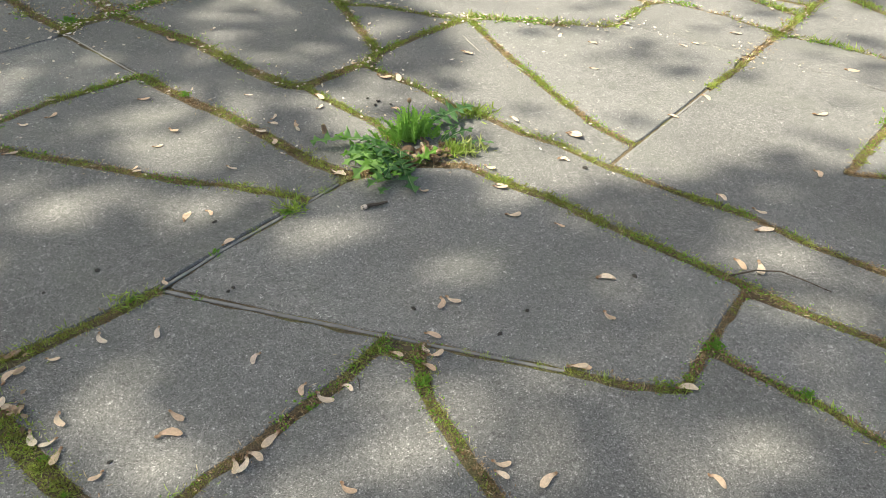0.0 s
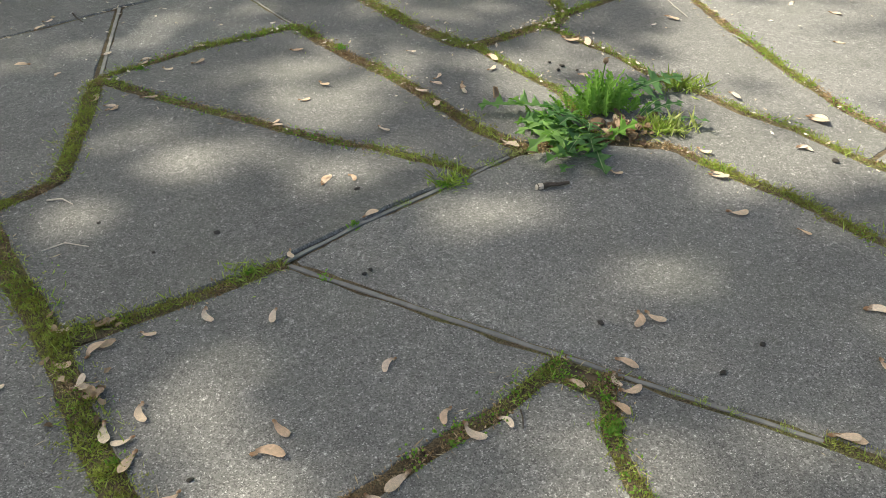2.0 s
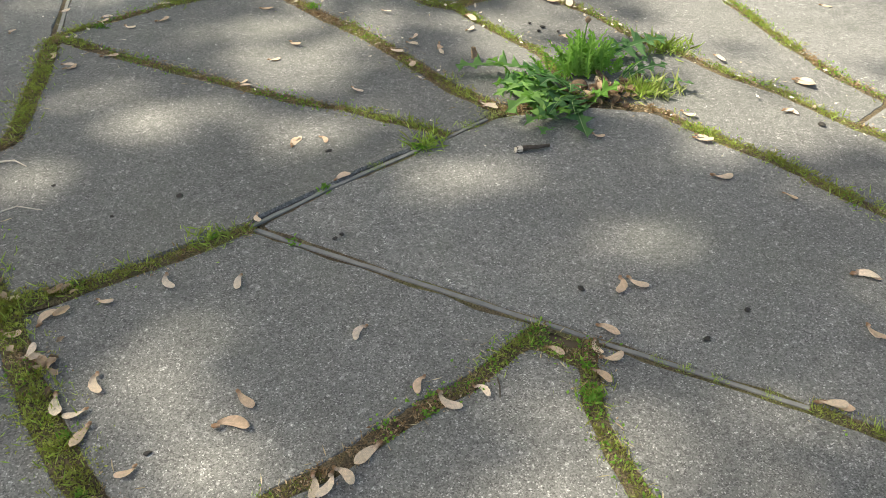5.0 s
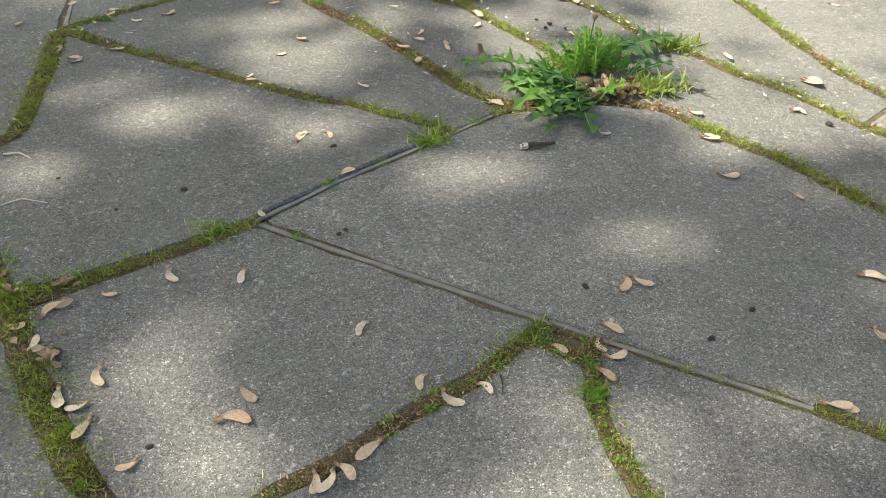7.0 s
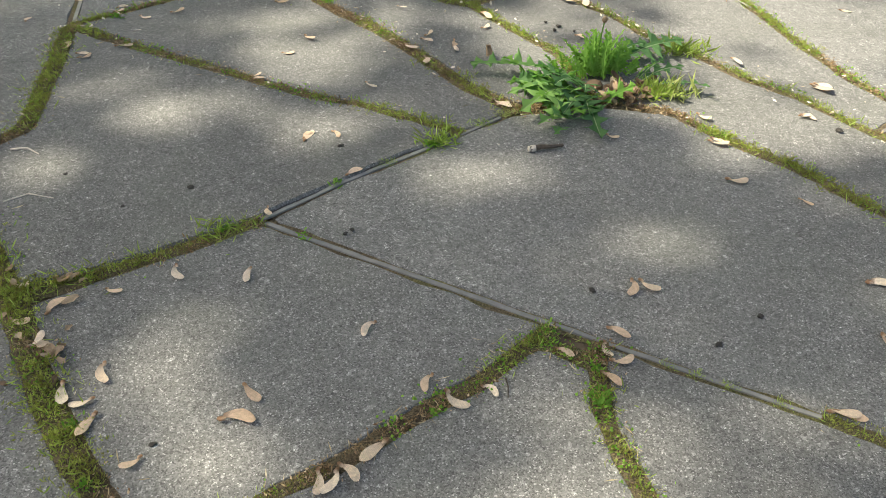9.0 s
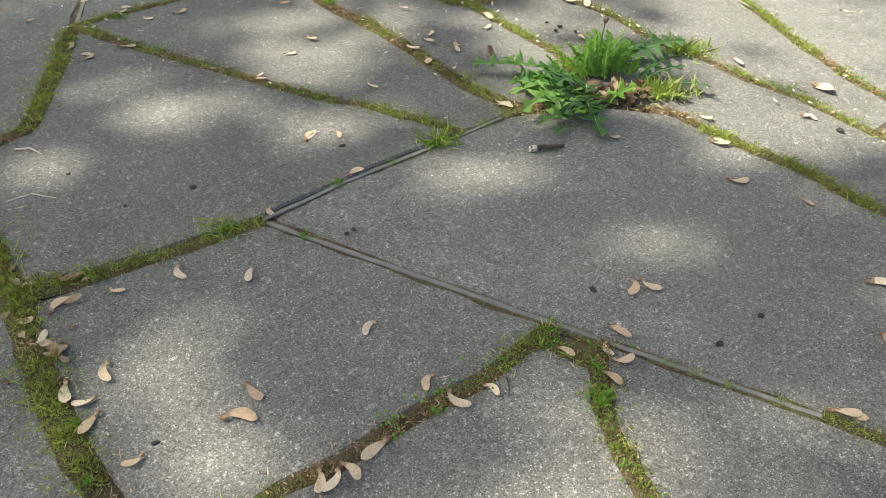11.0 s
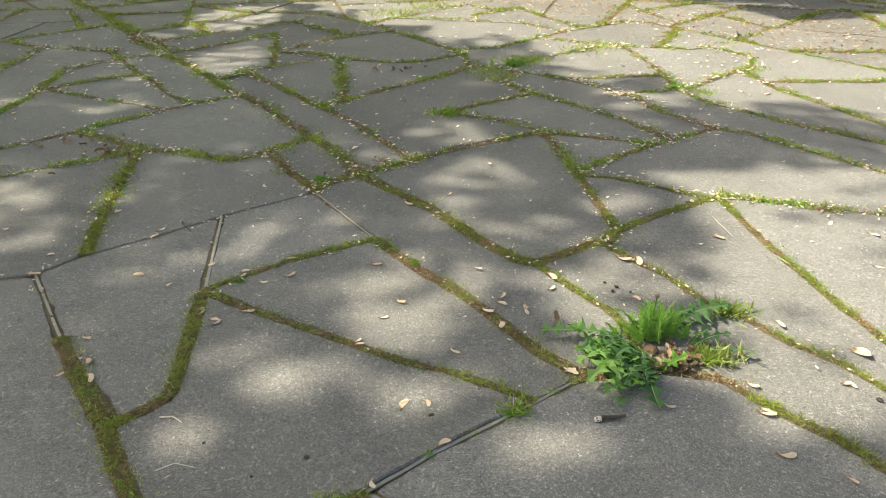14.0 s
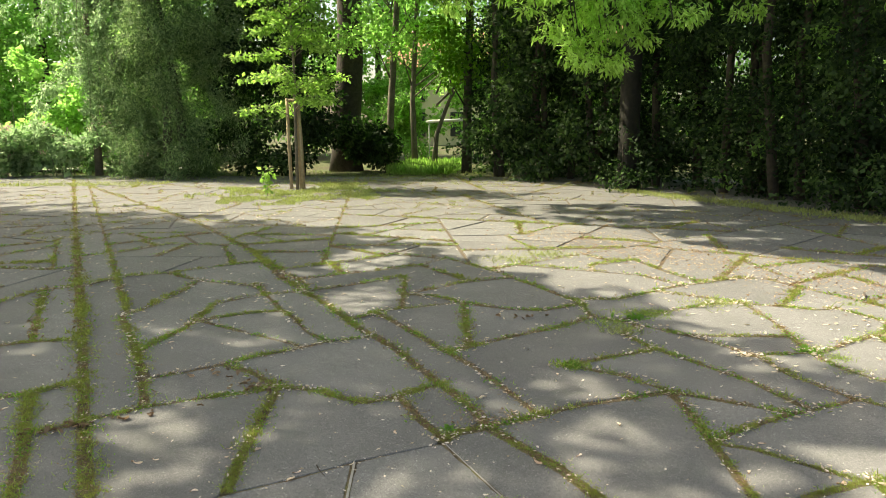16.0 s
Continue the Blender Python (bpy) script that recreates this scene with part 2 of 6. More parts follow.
# ---- tools ----
def part(name, bm, material, parent=None, label="", kind=""):
    """Links a bmesh as one mesh object, under a thing or a part."""
    me = bpy.data.meshes.new(name)
    bm.to_mesh(me)
    bm.free()
    me.materials.append(material)
    ob = new(name, me)
    if parent is not None:
        ob.parent = parent
    return tagged(ob, label, "", "", kind)


def sheet(name, verts, faces, material, parent=None, smooth=False):
    """The same from plain vertices and faces, for large meshes."""
    me = bpy.data.meshes.new(name)
    me.from_pydata([tuple(v) for v in verts], [], faces)
    me.materials.append(material)
    if smooth:
        me.polygons.foreach_set("use_smooth", [True] * len(me.polygons))
    ob = new(name, me)
    if parent is not None:
        ob.parent = parent
    return ob


def flat(*p):
    return Vector((p[0], p[1], 0.0))


def wobble(x, y, scale, seed=0.0):
    return noise.noise((x * scale, y * scale, seed))


def tube(bm, points, radii, sides=7):
    """A tapered round limb along points, closed at both ends."""
    rings = []
    for i, p in enumerate(points):
        p = Vector(p)
        way = (Vector(points[min(i + 1, len(points) - 1)]) - Vector(points[max(i - 1, 0)])).normalized()
        a = way.orthogonal().normalized()
        b = way.cross(a)
        rings.append([bm.verts.new(p + radii[i] * (math.cos(k * math.tau / sides) * a + math.sin(k * math.tau / sides) * b)) for k in range(sides)])
        if i and sum((u.co - v.co).length for u, v in zip(rings[-1], rings[-2])) > sum((u.co - v.co).length for u, v in zip(rings[-1][1:] + rings[-1][:1], rings[-2])) * 1.5:
            rings[-1] = rings[-1][1:] + rings[-1][:1]
    for r, s in zip(rings, rings[1:]):
        shift = min(range(sides), key=lambda k: sum((r[i].co - s[(i + k) % sides].co).length for i in range(sides)))
        for i in range(sides):
            bm.faces.new((r[i], r[(i + 1) % sides], s[(i + 1 + shift) % sides], s[(i + shift) % sides]))
    bm.faces.new(rings[0][::-1])
    bm.faces.new(rings[-1])
    return bm


def leaf_quads(places, ways, ups, lengths, breadth):
    """Kite-shaped leaves, slightly folded, as vertices and faces."""
    side = np.cross(ways, ups)
    side /= np.linalg.norm(side, axis=1, keepdims=True) + 1e-9
    ups = np.cross(side, ways)
    L = lengths[:, None]
    v = np.stack([places, places + ways * L * 0.45 + side * L * breadth - ups * L * 0.06, places + ways * L, places + ways * L * 0.45 - side * L * breadth - ups * L * 0.06], 1)
    n = len(places)
    return v.reshape(-1, 3), np.arange(4 * n).reshape(-1, 4)


def unit(v):
    return v / (np.linalg.norm(v, axis=-1, keepdims=True) + 1e-9)


def leaf_cloud(name, clumps, count, size, material, parent=None, seed=1, breadth=0.32, flat_way=0.6, shell=0.45, hang=-0.35):
    """A crown of many small leaves in uneven clumps (x, y, z, radius, height)."""
    g = np.random.default_rng(seed)
    c = np.array(clumps, float)
    share = c[:, 3] ** 2 * c[:, 4] ** 0.5
    pick = g.choice(len(c), count, p=share / share.sum())
    ball = unit(g.normal(size=(count, 3))) * (g.random((count, 1)) ** shell)
    spots = c[pick, :3] + ball * np.stack([c[pick, 3], c[pick, 3], c[pick, 4]], 1)
    ways = unit(ball * 0.8 + g.normal(size=(count, 3)) * 0.7 + np.array([0, 0, hang]))
    ups = unit(g.normal(size=(count, 3)) * (1 - flat_way) + np.array([0, 0, flat_way]))
    v, f = leaf_quads(spots, ways, ups, size * g.uniform(0.6, 1.35, count), breadth)
    return sheet(name, v.tolist(), f.tolist(), material, parent)


def spread_clumps(rng, box, count, radius, flatten=0.7):
    """Clumps thrown over a box (x0, x1, y0, y1, z0, z1), none where they would shade the sunny spots."""
    out = []
    for _ in range(count):
        r = radius * rng.uniform(0.55, 1.35)
        x, y, z = rng.uniform(box[0], box[1]), rng.uniform(box[2], box[3]), rng.uniform(box[4], box[5])
        at = (x - SUN_WAY.x / SUN_WAY.z * z, y - SUN_WAY.y / SUN_WAY.z * z)
        if z > 1.2 and any(((at[0] - a) / c) ** 2 + ((at[1] - b) / d) ** 2 < 1 for a, b, c, d in SUNNY):
            continue
        out.append((x, y, z, r, r * flatten))
    return out


SUNNY = ((-4.1, 20.6, 1.3, 2.2), (-13.5, 16.5, 3.6, 1.8))      # x, y and half sizes of sunny ground


def empty(name, x, y, z=0.0):
    ob = new(name)
    ob.location = (x, y, z)
    ob.empty_display_size = 0.1
    bpy.context.view_layer.update()
    return ob


def under(ob, thing):
    """Makes ob, built in world places, a part of thing."""
    ob.parent = thing
    ob.matrix_parent_inverse = Matrix.Translation(thing.location).inverted()
    return ob


# ---- the paving: joints first, slabs between them ----
JOINTS = []


def joint(width, *points):
    """A joint between slabs, as a line over the ground, with its width in metres."""
    JOINTS.append((width * (0.84 if width >= 0.045 else 0.72) if width >= 0.03 else width, [Vector(p) for p in points]))


joint(0.008, (-1.885, 1.946), (-1.718, 2.033), (-1.617, 2.064))
joint(0.006, (-1.617, 2.064), (-1.509, 2.197), (-1.313, 2.341), (-1.111, 2.513), (-0.781, 2.738))
joint(0.045, (-1.509, 2.197), (-1.592, 2.532), (-1.699, 3.075))
joint(0.0151, (-1.617, 2.064), (-1.346, 1.692))
joint(0.017, (-1.111, 2.513), (-1.009, 1.954))
joint(0.035, (-1.009, 1.954), (-0.766, 2.147), (-0.486, 2.311))
joint(0.011, (-0.781, 2.738), (-0.486, 2.311))
joint(0.045, (-1.009, 1.954), (-0.981, 1.787), (-0.946, 1.564), (-0.933, 1.421), (-1.024, 1.331))
joint(0.035, (-1.009, 1.954), (-0.82, 1.837), (-0.563, 1.698), (-0.331, 1.572), (-0.189, 1.52), (0.011, 1.408))
joint(0.05, (-1.346, 1.692), (-1.23, 1.538), (-1.065, 1.335), (-0.933, 1.149), (-0.806, 0.98), (-0.749, 0.9))
joint(0.046, (-0.749, 0.9), (-0.737, 0.885), (-0.665, 0.767), (-0.612, 0.685), (-0.554, 0.61), (-0.502, 0.543))
joint(0.04, (-0.757, 0.926), (-0.641, 0.967), (-0.503, 1.037), (-0.384, 1.113))
joint(0.0125, (-0.384, 1.113), (-0.244, 1.227), (0.011, 1.408), (0.151, 1.511))
joint(0.045, (-0.486, 2.311), (-0.345, 2.115), (-0.174, 1.932), (-0.064, 1.775), (0.041, 1.617), (0.151, 1.511))
joint(0.05, (0.151, 1.511), (0.346, 1.539))
joint(0.0181, (-0.375, 1.104), (-0.132, 0.972), (0.122, 0.837))
joint(0.0161, (0.122, 0.837), (0.307, 0.737), (0.479, 0.648))
joint(0.02, (0.479, 0.648), (0.597, 0.577), (0.712, 0.534))
joint(0.023, (0.122, 0.837), (-0.011, 0.722), (-0.087, 0.681), (-0.217, 0.59), (-0.282, 0.557), (-0.352, 0.505), (-0.4, 0.473))
joint(0.024, (0.187, 0.794), (0.163, 0.681), (0.163, 0.656), (0.176, 0.59), (0.188, 0.547), (0.2, 0.498), (0.22, 0.425))
joint(0.03, (0.092, 0.798), (0.16, 0.756))
joint(0.03, (0.712, 0.534), (0.827, 0.63), (1.031, 0.782))
joint(0.03, (0.845, 0.64), (0.89, 0.545), (0.943, 0.475), (0.983, 0.432), (1.053, 0.312))
joint(0.04, (0.346, 1.539), (0.506, 1.5), (0.602, 1.373), (0.697, 1.282), (0.783, 1.157), (1.025, 0.845), (1.058, 0.793), (1.16, 0.659), (1.262, 0.549))
joint(0.03, (0.079, 2.122), (0.184, 1.954), (0.292, 1.803), (0.313, 1.662), (0.346, 1.539))
joint(0.05, (-0.619, 2.928), (-0.479, 2.784), (-0.277, 2.554), (-0.126, 2.325), (0.023, 2.142), (0.079, 2.122))
joint(0.045, (0.079, 2.122), (0.227, 2.216), (0.345, 2.289), (0.406, 2.368))
joint(0.035, (0.406, 2.368), (0.619, 2.514), (0.843, 2.641))
joint(0.03, (0.338, 2.251), (0.492, 2.043), (0.583, 1.869), (0.669, 1.78), (0.75, 1.658), (0.847, 1.566), (0.91, 1.453), (0.954, 1.401), (1.014, 1.326), (1.119, 1.202), (1.245, 1.068), (1.329, 0.924), (1.457, 0.769))
joint(0.04, (0.406, 2.368), (0.372, 2.63), (0.337, 2.896), (0.295, 3.22), (0.243, 3.474))
joint(0.02, (0.337, 2.896), (0.5, 2.858), (0.661, 2.748), (0.84, 2.631))
joint(0.035, (0.863, 2.675), (0.911, 2.245), (0.982, 1.832), (1.029, 1.645), (1.097, 1.506))
joint(0.0152, (0.954, 1.401), (1.097, 1.506), (1.358, 1.685), (1.58, 1.84))
joint(0.03, (1.58, 1.84), (1.781, 1.967), (1.988, 2.123), (2.193, 2.261), (2.609, 2.559))
joint(0.015, (0.863, 2.675), (1.09, 2.601), (1.415, 2.472), (1.498, 2.473), (1.796, 2.715))
joint(0.004, (1.516, 2.509), (1.72, 2.317), (1.91, 2.09), (2.046, 1.973), (2.274, 1.691))
joint(0.015, (1.909, 2.698), (2.087, 2.491), (2.193, 2.261), (2.328, 2.157), (2.503, 1.951))
joint(0.035, (2.05, 1.439), (1.699, 1.212), (1.745, 1.189), (1.866, 1.151))
joint(0.015, (0.84, 2.631), (0.958, 2.625), (1.144, 2.557), (1.257, 2.496))
joint(0.045, (-0.787, 2.774), (-0.921, 2.939), (-1.051, 3.16))
joint(0.05, (-0.793, 2.738), (-0.749, 2.848), (-0.619, 2.928))
joint(0.05, (-0.619, 2.928), (-0.73, 3.154), (-0.915, 3.411), (-1.287, 3.959), (-1.594, 4.303), (-2.018, 4.897), (-2.776, 5.822), (-3.53, 6.949), (-4.292, 7.863), (-5.259, 8.986), (-6.237, 9.942))
joint(0.035, (-0.619, 2.928), (-0.421, 3.056), (-0.21, 3.229), (0.018, 3.352), (0.243, 3.474))
joint(0.04, (-0.411, 3.112), (-0.626, 3.479), (-0.777, 3.707), (-1.025, 4.02), (-1.431, 4.55), (-1.595, 4.726))
joint(0.04, (0.243, 3.474), (0.006, 3.676), (-0.273, 3.787), (-0.011, 3.982), (0.198, 4.109))
joint(0.02, (0.243, 3.474), (0.499, 3.381), (0.764, 3.279))
joint(0.035, (0.337, 2.896), (0.432, 3.014), (0.648, 3.186), (0.809, 3.295), (1.117, 3.496))
joint(0.035, (0.081, 4.464), (0.225, 4.191), (0.468, 3.919), (0.677, 3.674), (0.826, 3.391))
joint(0.03, (-0.097, 4.849), (0.207, 4.677), (0.585, 4.389), (0.832, 4.067), (0.912, 3.792), (1.038, 3.607), (1.14, 3.48), (1.289, 3.362), (1.529, 3.048))
joint(0.06, (-1.974, 2.063), (-2.478, 2.746), (-3.151, 3.663), (-4.425, 5.37), (-6.135, 7.656), (-8.133, 10.343))
joint(0.05, (-2.249, 2.022), (-2.509, 2.391), (-2.84, 2.828), (-2.95, 2.982))
joint(0.03, (-3.129, 2.873), (-2.962, 2.996), (-2.818, 3.18))
joint(0.03, (-2.645, 2.549), (-2.536, 2.631), (-2.453, 2.711), (-2.343, 2.825), (-2.266, 2.912), (-2.072, 3.042), (-1.828, 3.16), (-1.73, 3.254))
joint(0.05, (-3.386, 4.404), (-2.985, 3.917), (-2.691, 3.519), (-2.264, 2.899))
joint(0.02, (-2.481, 3.271), (-2.352, 3.378), (-2.185, 3.542), (-2.064, 3.689), (-1.878, 3.864), (-1.746, 4.018), (-1.528, 4.143))
joint(0.04, (-2.185, 3.542), (-1.951, 3.435), (-1.736, 3.269), (-1.523, 3.228), (-1.25, 3.103), (-1.242, 3.088), (-1.102, 3.196), (-0.915, 3.411))
joint(0.04, (-2.799, 3.691), (-2.775, 4.202), (-2.882, 4.827))
joint(0.015, (-2.882, 4.827), (-2.725, 5.062), (-2.42, 5.273))
joint(0.02, (-2.79, 4.381), (-2.514, 4.598), (-2.301, 4.705))
joint(0.03, (-2.775, 4.369), (-2.303, 4.136), (-1.921, 3.947))
joint(0.035, (-2.833, 5.465), (-2.406, 4.856), (-2.123, 4.501), (-1.928, 4.213), (-1.736, 4.043))
joint(0.03, (-3.386, 4.404), (-3.332, 4.599), (-3.357, 5.251), (-3.415, 5.566))
joint(0.015, (-4.324, 5.23), (-4.195, 5.63), (-3.84, 5.821), (-3.478, 6.206), (-3.292, 6.369))
joint(0.02, (-3.415, 5.566), (-3.84, 5.821))
joint(0.015, (-3.415, 5.566), (-3.126, 5.492), (-2.816, 5.425))
joint(0.03, (-3.586, 3.774), (-3.313, 3.848))
joint(0.04, (-3.568, 3.776), (-4.539, 5.098))
joint(0.03, (-3.806, 3.627), (-3.577, 3.763))
joint(0.02, (-4.574, 4.482), (-4.539, 5.098), (-4.324, 5.23))
joint(0.03, (-5.004, 5.777), (-6.218, 7.435))
joint(0.02, (-5.604, 5.834), (-5.041, 5.824), (-4.927, 6.055))
joint(0.03, (-1.802, 4.544), (-1.686, 4.634), (-1.598, 4.8), (-1.446, 4.868), (-1.111, 5.079))
joint(0.035, (-1.675, 5.996), (-1.446, 4.868))
joint(0.045, (-1.025, 5.073), (-0.841, 4.042))
joint(0.04, (-0.92, 3.955), (-0.627, 4.28), (-0.275, 4.584), (-0.097, 4.849))
joint(0.02, (-2.388, 5.277), (-2.125, 5.493), (-1.665, 5.95))
joint(0.025, (-1.519, 5.295), (-1.125, 5.792), (-0.806, 5.989))
joint(0.03, (-1.519, 5.295), (-1.329, 5.32), (-1.03, 5.107), (-0.68, 4.971), (-0.435, 4.956), (-0.151, 5.19))
joint(0.03, (-1.624, 6.462), (-1.439, 6.829), (-0.878, 6.243), (-0.504, 5.723), (-0.151, 5.19), (-0.097, 4.849))
joint(0.02, (-2.101, 6.089), (-1.624, 6.462), (-1.054, 5.801))
joint(0.02, (-2.001, 7.011), (-1.439, 6.829))
joint(0.03, (-2.565, 6.347), (-2.801, 7.254))
joint(0.02, (-2.915, 6.089), (-2.565, 6.347), (-2.001, 7.011))
joint(0.03, (-3.225, 6.553), (-2.843, 6.047), (-2.405, 5.52), (-2.388, 5.277))
joint(0.02, (-0.99, 6.329), (-0.274, 7.061), (-0.01, 7.313))
joint(0.03, (-0.148, 5.329), (0.128, 5.365), (0.64, 5.892), (1.157, 6.239), (1.398, 6.292), (1.608, 5.935), (1.995, 5.361))
joint(0.02, (0.555, 5.604), (0.933, 5.401), (1.113, 5.324), (1.508, 5.232), (1.648, 5.314), (1.838, 4.968))
joint(0.02, (0.437, 5.042), (0.748, 5.276), (1.015, 5.412))
joint(0.04, (1.015, 5.412), (1.108, 4.869), (1.128, 4.35), (1.154, 4.183))
joint(0.03, (1.154, 4.183), (1.418, 4.458), (1.727, 4.691))
joint(0.035, (0.731, 4.106), (1.121, 4.205), (1.227, 3.919), (1.378, 3.743), (1.509, 3.565), (1.697, 3.389))
joint(0.03, (1.649, 4.607), (1.705, 4.178), (1.881, 3.764))
joint(0.02, (-0.033, 6.659), (0.379, 6.99), (0.662, 6.363), (0.916, 5.948))
joint(0.015, (-0.042, 6.397), (0.363, 6.277), (0.649, 5.955))
joint(0.02, (-3.927, 7.122), (-3.408, 6.243))
joint(0.03, (-6.51, 8.689), (-5.487, 7.316), (-5.001, 6.653), (-4.079, 5.414))
joint(0.015, (-5.226, 6.465), (-5.001, 6.653), (-4.715, 7.327), (-4.012, 7.294))

X0, X1, Y0, Y1 = -15.0, 7.5, -2.2, 17.5
joint(0.03, (X0, Y0), (X1, Y0), (X1, Y1), (X0, Y1), (X0, Y0))


def meet(a, b, c, d):
    """Where the line a-b meets the stretch c-d: how far along each, or None."""
    r, s = b - a, d - c
    k = r.x * s.y - r.y * s.x
    if abs(k) < 1e-9:
        return None
    q = c - a
    return (q.x * s.y - q.y * s.x) / k, (q.x * r.y - q.y * r.x) / k


def foot(p, a, b):
    """The point of the stretch a-b next to p."""
    d = b - a
    return a + d * min(1, max(0, (p - a).dot(d) / max(d.length_squared, 1e-12)))


def lengthened():
    """All joints as stretches (a, b, width), the loose ends run on to the next joint."""
    base = [(a, b, w, n) for n, (w, pts) in enumerate(JOINTS) for a, b in zip(pts, pts[1:])]
    out = [(a.copy(), b.copy(), w) for a, b, w, _ in base]
    for n, (w, pts) in enumerate(JOINTS):
        for end, back in ((pts[0], pts[1]), (pts[-1], pts[-2])):
            reach, way = 0.10 + 0.06 * abs(end.y - 0.5), (end - back).normalized()
            close = min((foot(end, a, b) for a, b, _, m in base if m != n), key=lambda q: (q - end).length)
            gone = (close - end).length
            if gone < 0.035 + 0.02 * abs(end.y - 0.5):
                out.append((end, close + (close - end).normalized() * 0.004 if gone > 1e-5 else end + way * 0.004, w))
                continue
            best = None
            for a, b, _, m in base:
                if m == n and (a - end).length < 1e-6 or m == n and (b - end).length < 1e-6:
                    continue
                hit = meet(end - way * 0.03, end + way * reach, a, b)
                if hit and 0 <= hit[0] <= 1 and -0.02 <= hit[1] <= 1.02 and (best is None or hit[0] < best):
                    best = hit[0]
            if best is not None:
                out.append((end, end - way * 0.03 + way * (reach + 0.03) * best + way * 0.012, w))
            else:
                near = min((q for m, (_, ps) in enumerate(JOINTS) if m != n for q in ps if (q - end).dot(way) > 0.3 * (q - end).length), key=lambda q: (q - end).length, default=None)
                if near is not None and (near - end).length < reach:
                    out.append((end, near.copy(), w))
                    continue
                hits = [hit[0] for a, b, _, m in base if m != n and (hit := meet(end, end + way * 40, a, b)) and hit[0] > 0 and 0 <= hit[1] <= 1]
                if hits:
                    out.append((end, end + way * (40 * min(hits) + 0.01), w))
    return out


def network(stretches):
    """The crossings of the stretches and what links them, with no loose ends."""
    cuts = [[0.0, 1.0] for _ in stretches]
    for i in range(len(stretches)):
        a, b, _ = stretches[i]
        for j in range(i):
            c, d, _ = stretches[j]
            if max(a.x, b.x) < min(c.x, d.x) - 0.01 or max(c.x, d.x) < min(a.x, b.x) - 0.01:
                continue
            if max(a.y, b.y) < min(c.y, d.y) - 0.01 or max(c.y, d.y) < min(a.y, b.y) - 0.01:
                continue
            hit = meet(a, b, c, d)
            if hit and -1e-4 <= hit[0] <= 1.0001 and -1e-4 <= hit[1] <= 1.0001:
                cuts[i].append(min(1, max(0, hit[0])))
                cuts[j].append(min(1, max(0, hit[1])))
    nodes, grid = [], {}

    def node(p):
        cell = (round(p.x / 0.03), round(p.y / 0.03))
        for dx in (-1, 0, 1):
            for dy in (-1, 0, 1):
                for k in grid.get((cell[0] + dx, cell[1] + dy), ()):
                    if (nodes[k] - p).length < 0.02:
                        return k
        nodes.append(p)
        grid.setdefault(cell, []).append(len(nodes) - 1)
        return len(nodes) - 1

    links = {}
    for (a, b, w), at in zip(stretches, cuts):
        row = [node(a.lerp(b, k)) for k in sorted(at)]
        for u, v in zip(row, row[1:]):
            if u != v:
                links.setdefault(u, {})[v] = max(w, links.get(u, {}).get(v, 0))
                links.setdefault(v, {})[u] = links[u][v]
    loose = [u for u in links if len(links[u]) == 1]
    while loose:
        u = loose.pop()
        for v in list(links.get(u, ())):
            del links[v][u], links[u][v]
            if len(links[v]) == 1:
                loose.append(v)
    return nodes, {u: vs for u, vs in links.items() if vs}


def bodies(links):
    """The parts of a network that hang together."""
    left, out = set(links), []
    while left:
        todo, body = [left.pop()], []
        while todo:
            u = todo.pop()
            body.append(u)
            for v in links[u]:
                if v in left:
                    left.discard(v)
                    todo.append(v)
        out.append(body)
    return sorted(out, key=len, reverse=True)


def tied(stretches):
    """Joints that run from the rim of the mapped part out to the border of the terrace."""
    nodes, links = network(stretches)
    groups, more = bodies(links), []
    main = groups[0]
    joined = any(abs(nodes[u].x - X0) < 0.01 for u in main)
    for k in range(0 if joined else 26):
        way = Vector((math.cos(k * math.tau / 26 + 0.1), math.sin(k * math.tau / 26 + 0.1)))
        tip = nodes[max(main, key=lambda u: nodes[u].dot(way))]
        if not any((tip - t).length < 0.05 for t, _, _ in more):
            more.append((tip, tip + way * 40, 0.03))
    for body in groups[1:]:
        if any(abs(nodes[u].x - X0) < 0.01 for u in body) or len(body) < 4:
            continue
        u = min(body, key=lambda u: min((nodes[u] - nodes[v]).length for v in main))
        v = min(main, key=lambda v: (nodes[u] - nodes[v]).length)
        w = max(body, key=lambda w: (nodes[w] - nodes[u]).length)
        z = min((z for z in main if z != v), key=lambda z: (nodes[w] - nodes[z]).length)
        more += [(nodes[u], nodes[v], 0.02), (nodes[w], nodes[z], 0.02)]
    return stretches + more


def faces_of(stretches):
    """The closed fields between the stretches, each a list of (x, y, width of the side that starts there)."""
    nodes, links = network(stretches)
    whole = set(bodies(links)[0])
    links = {u: vs for u, vs in links.items() if u in whole}
    turn = {u: sorted(vs, key=lambda v: math.atan2(nodes[v].y - nodes[u].y, nodes[v].x - nodes[u].x)) for u, vs in links.items() if vs}
    seen, fields = set(), []
    for u in turn:
        for v in turn[u]:
            if (u, v) in seen:
                continue
            ring, a, b = [], u, v
            while (a, b) not in seen:
                seen.add((a, b))
                ring.append((nodes[a].x, nodes[a].y, links[a][b]))
                around = turn[b]
                a, b = b, around[(around.index(a) - 1) % len(around)]
            if area(ring) > 0.015:
                fields.append(ring)
    return fields, [(nodes[u], nodes[v], w) for u in links for v, w in links[u].items() if u < v]


def area(ring):
    return sum(p[0] * q[1] - q[0] * p[1] for p, q in zip(ring, ring[1:] + ring[:1])) / 2


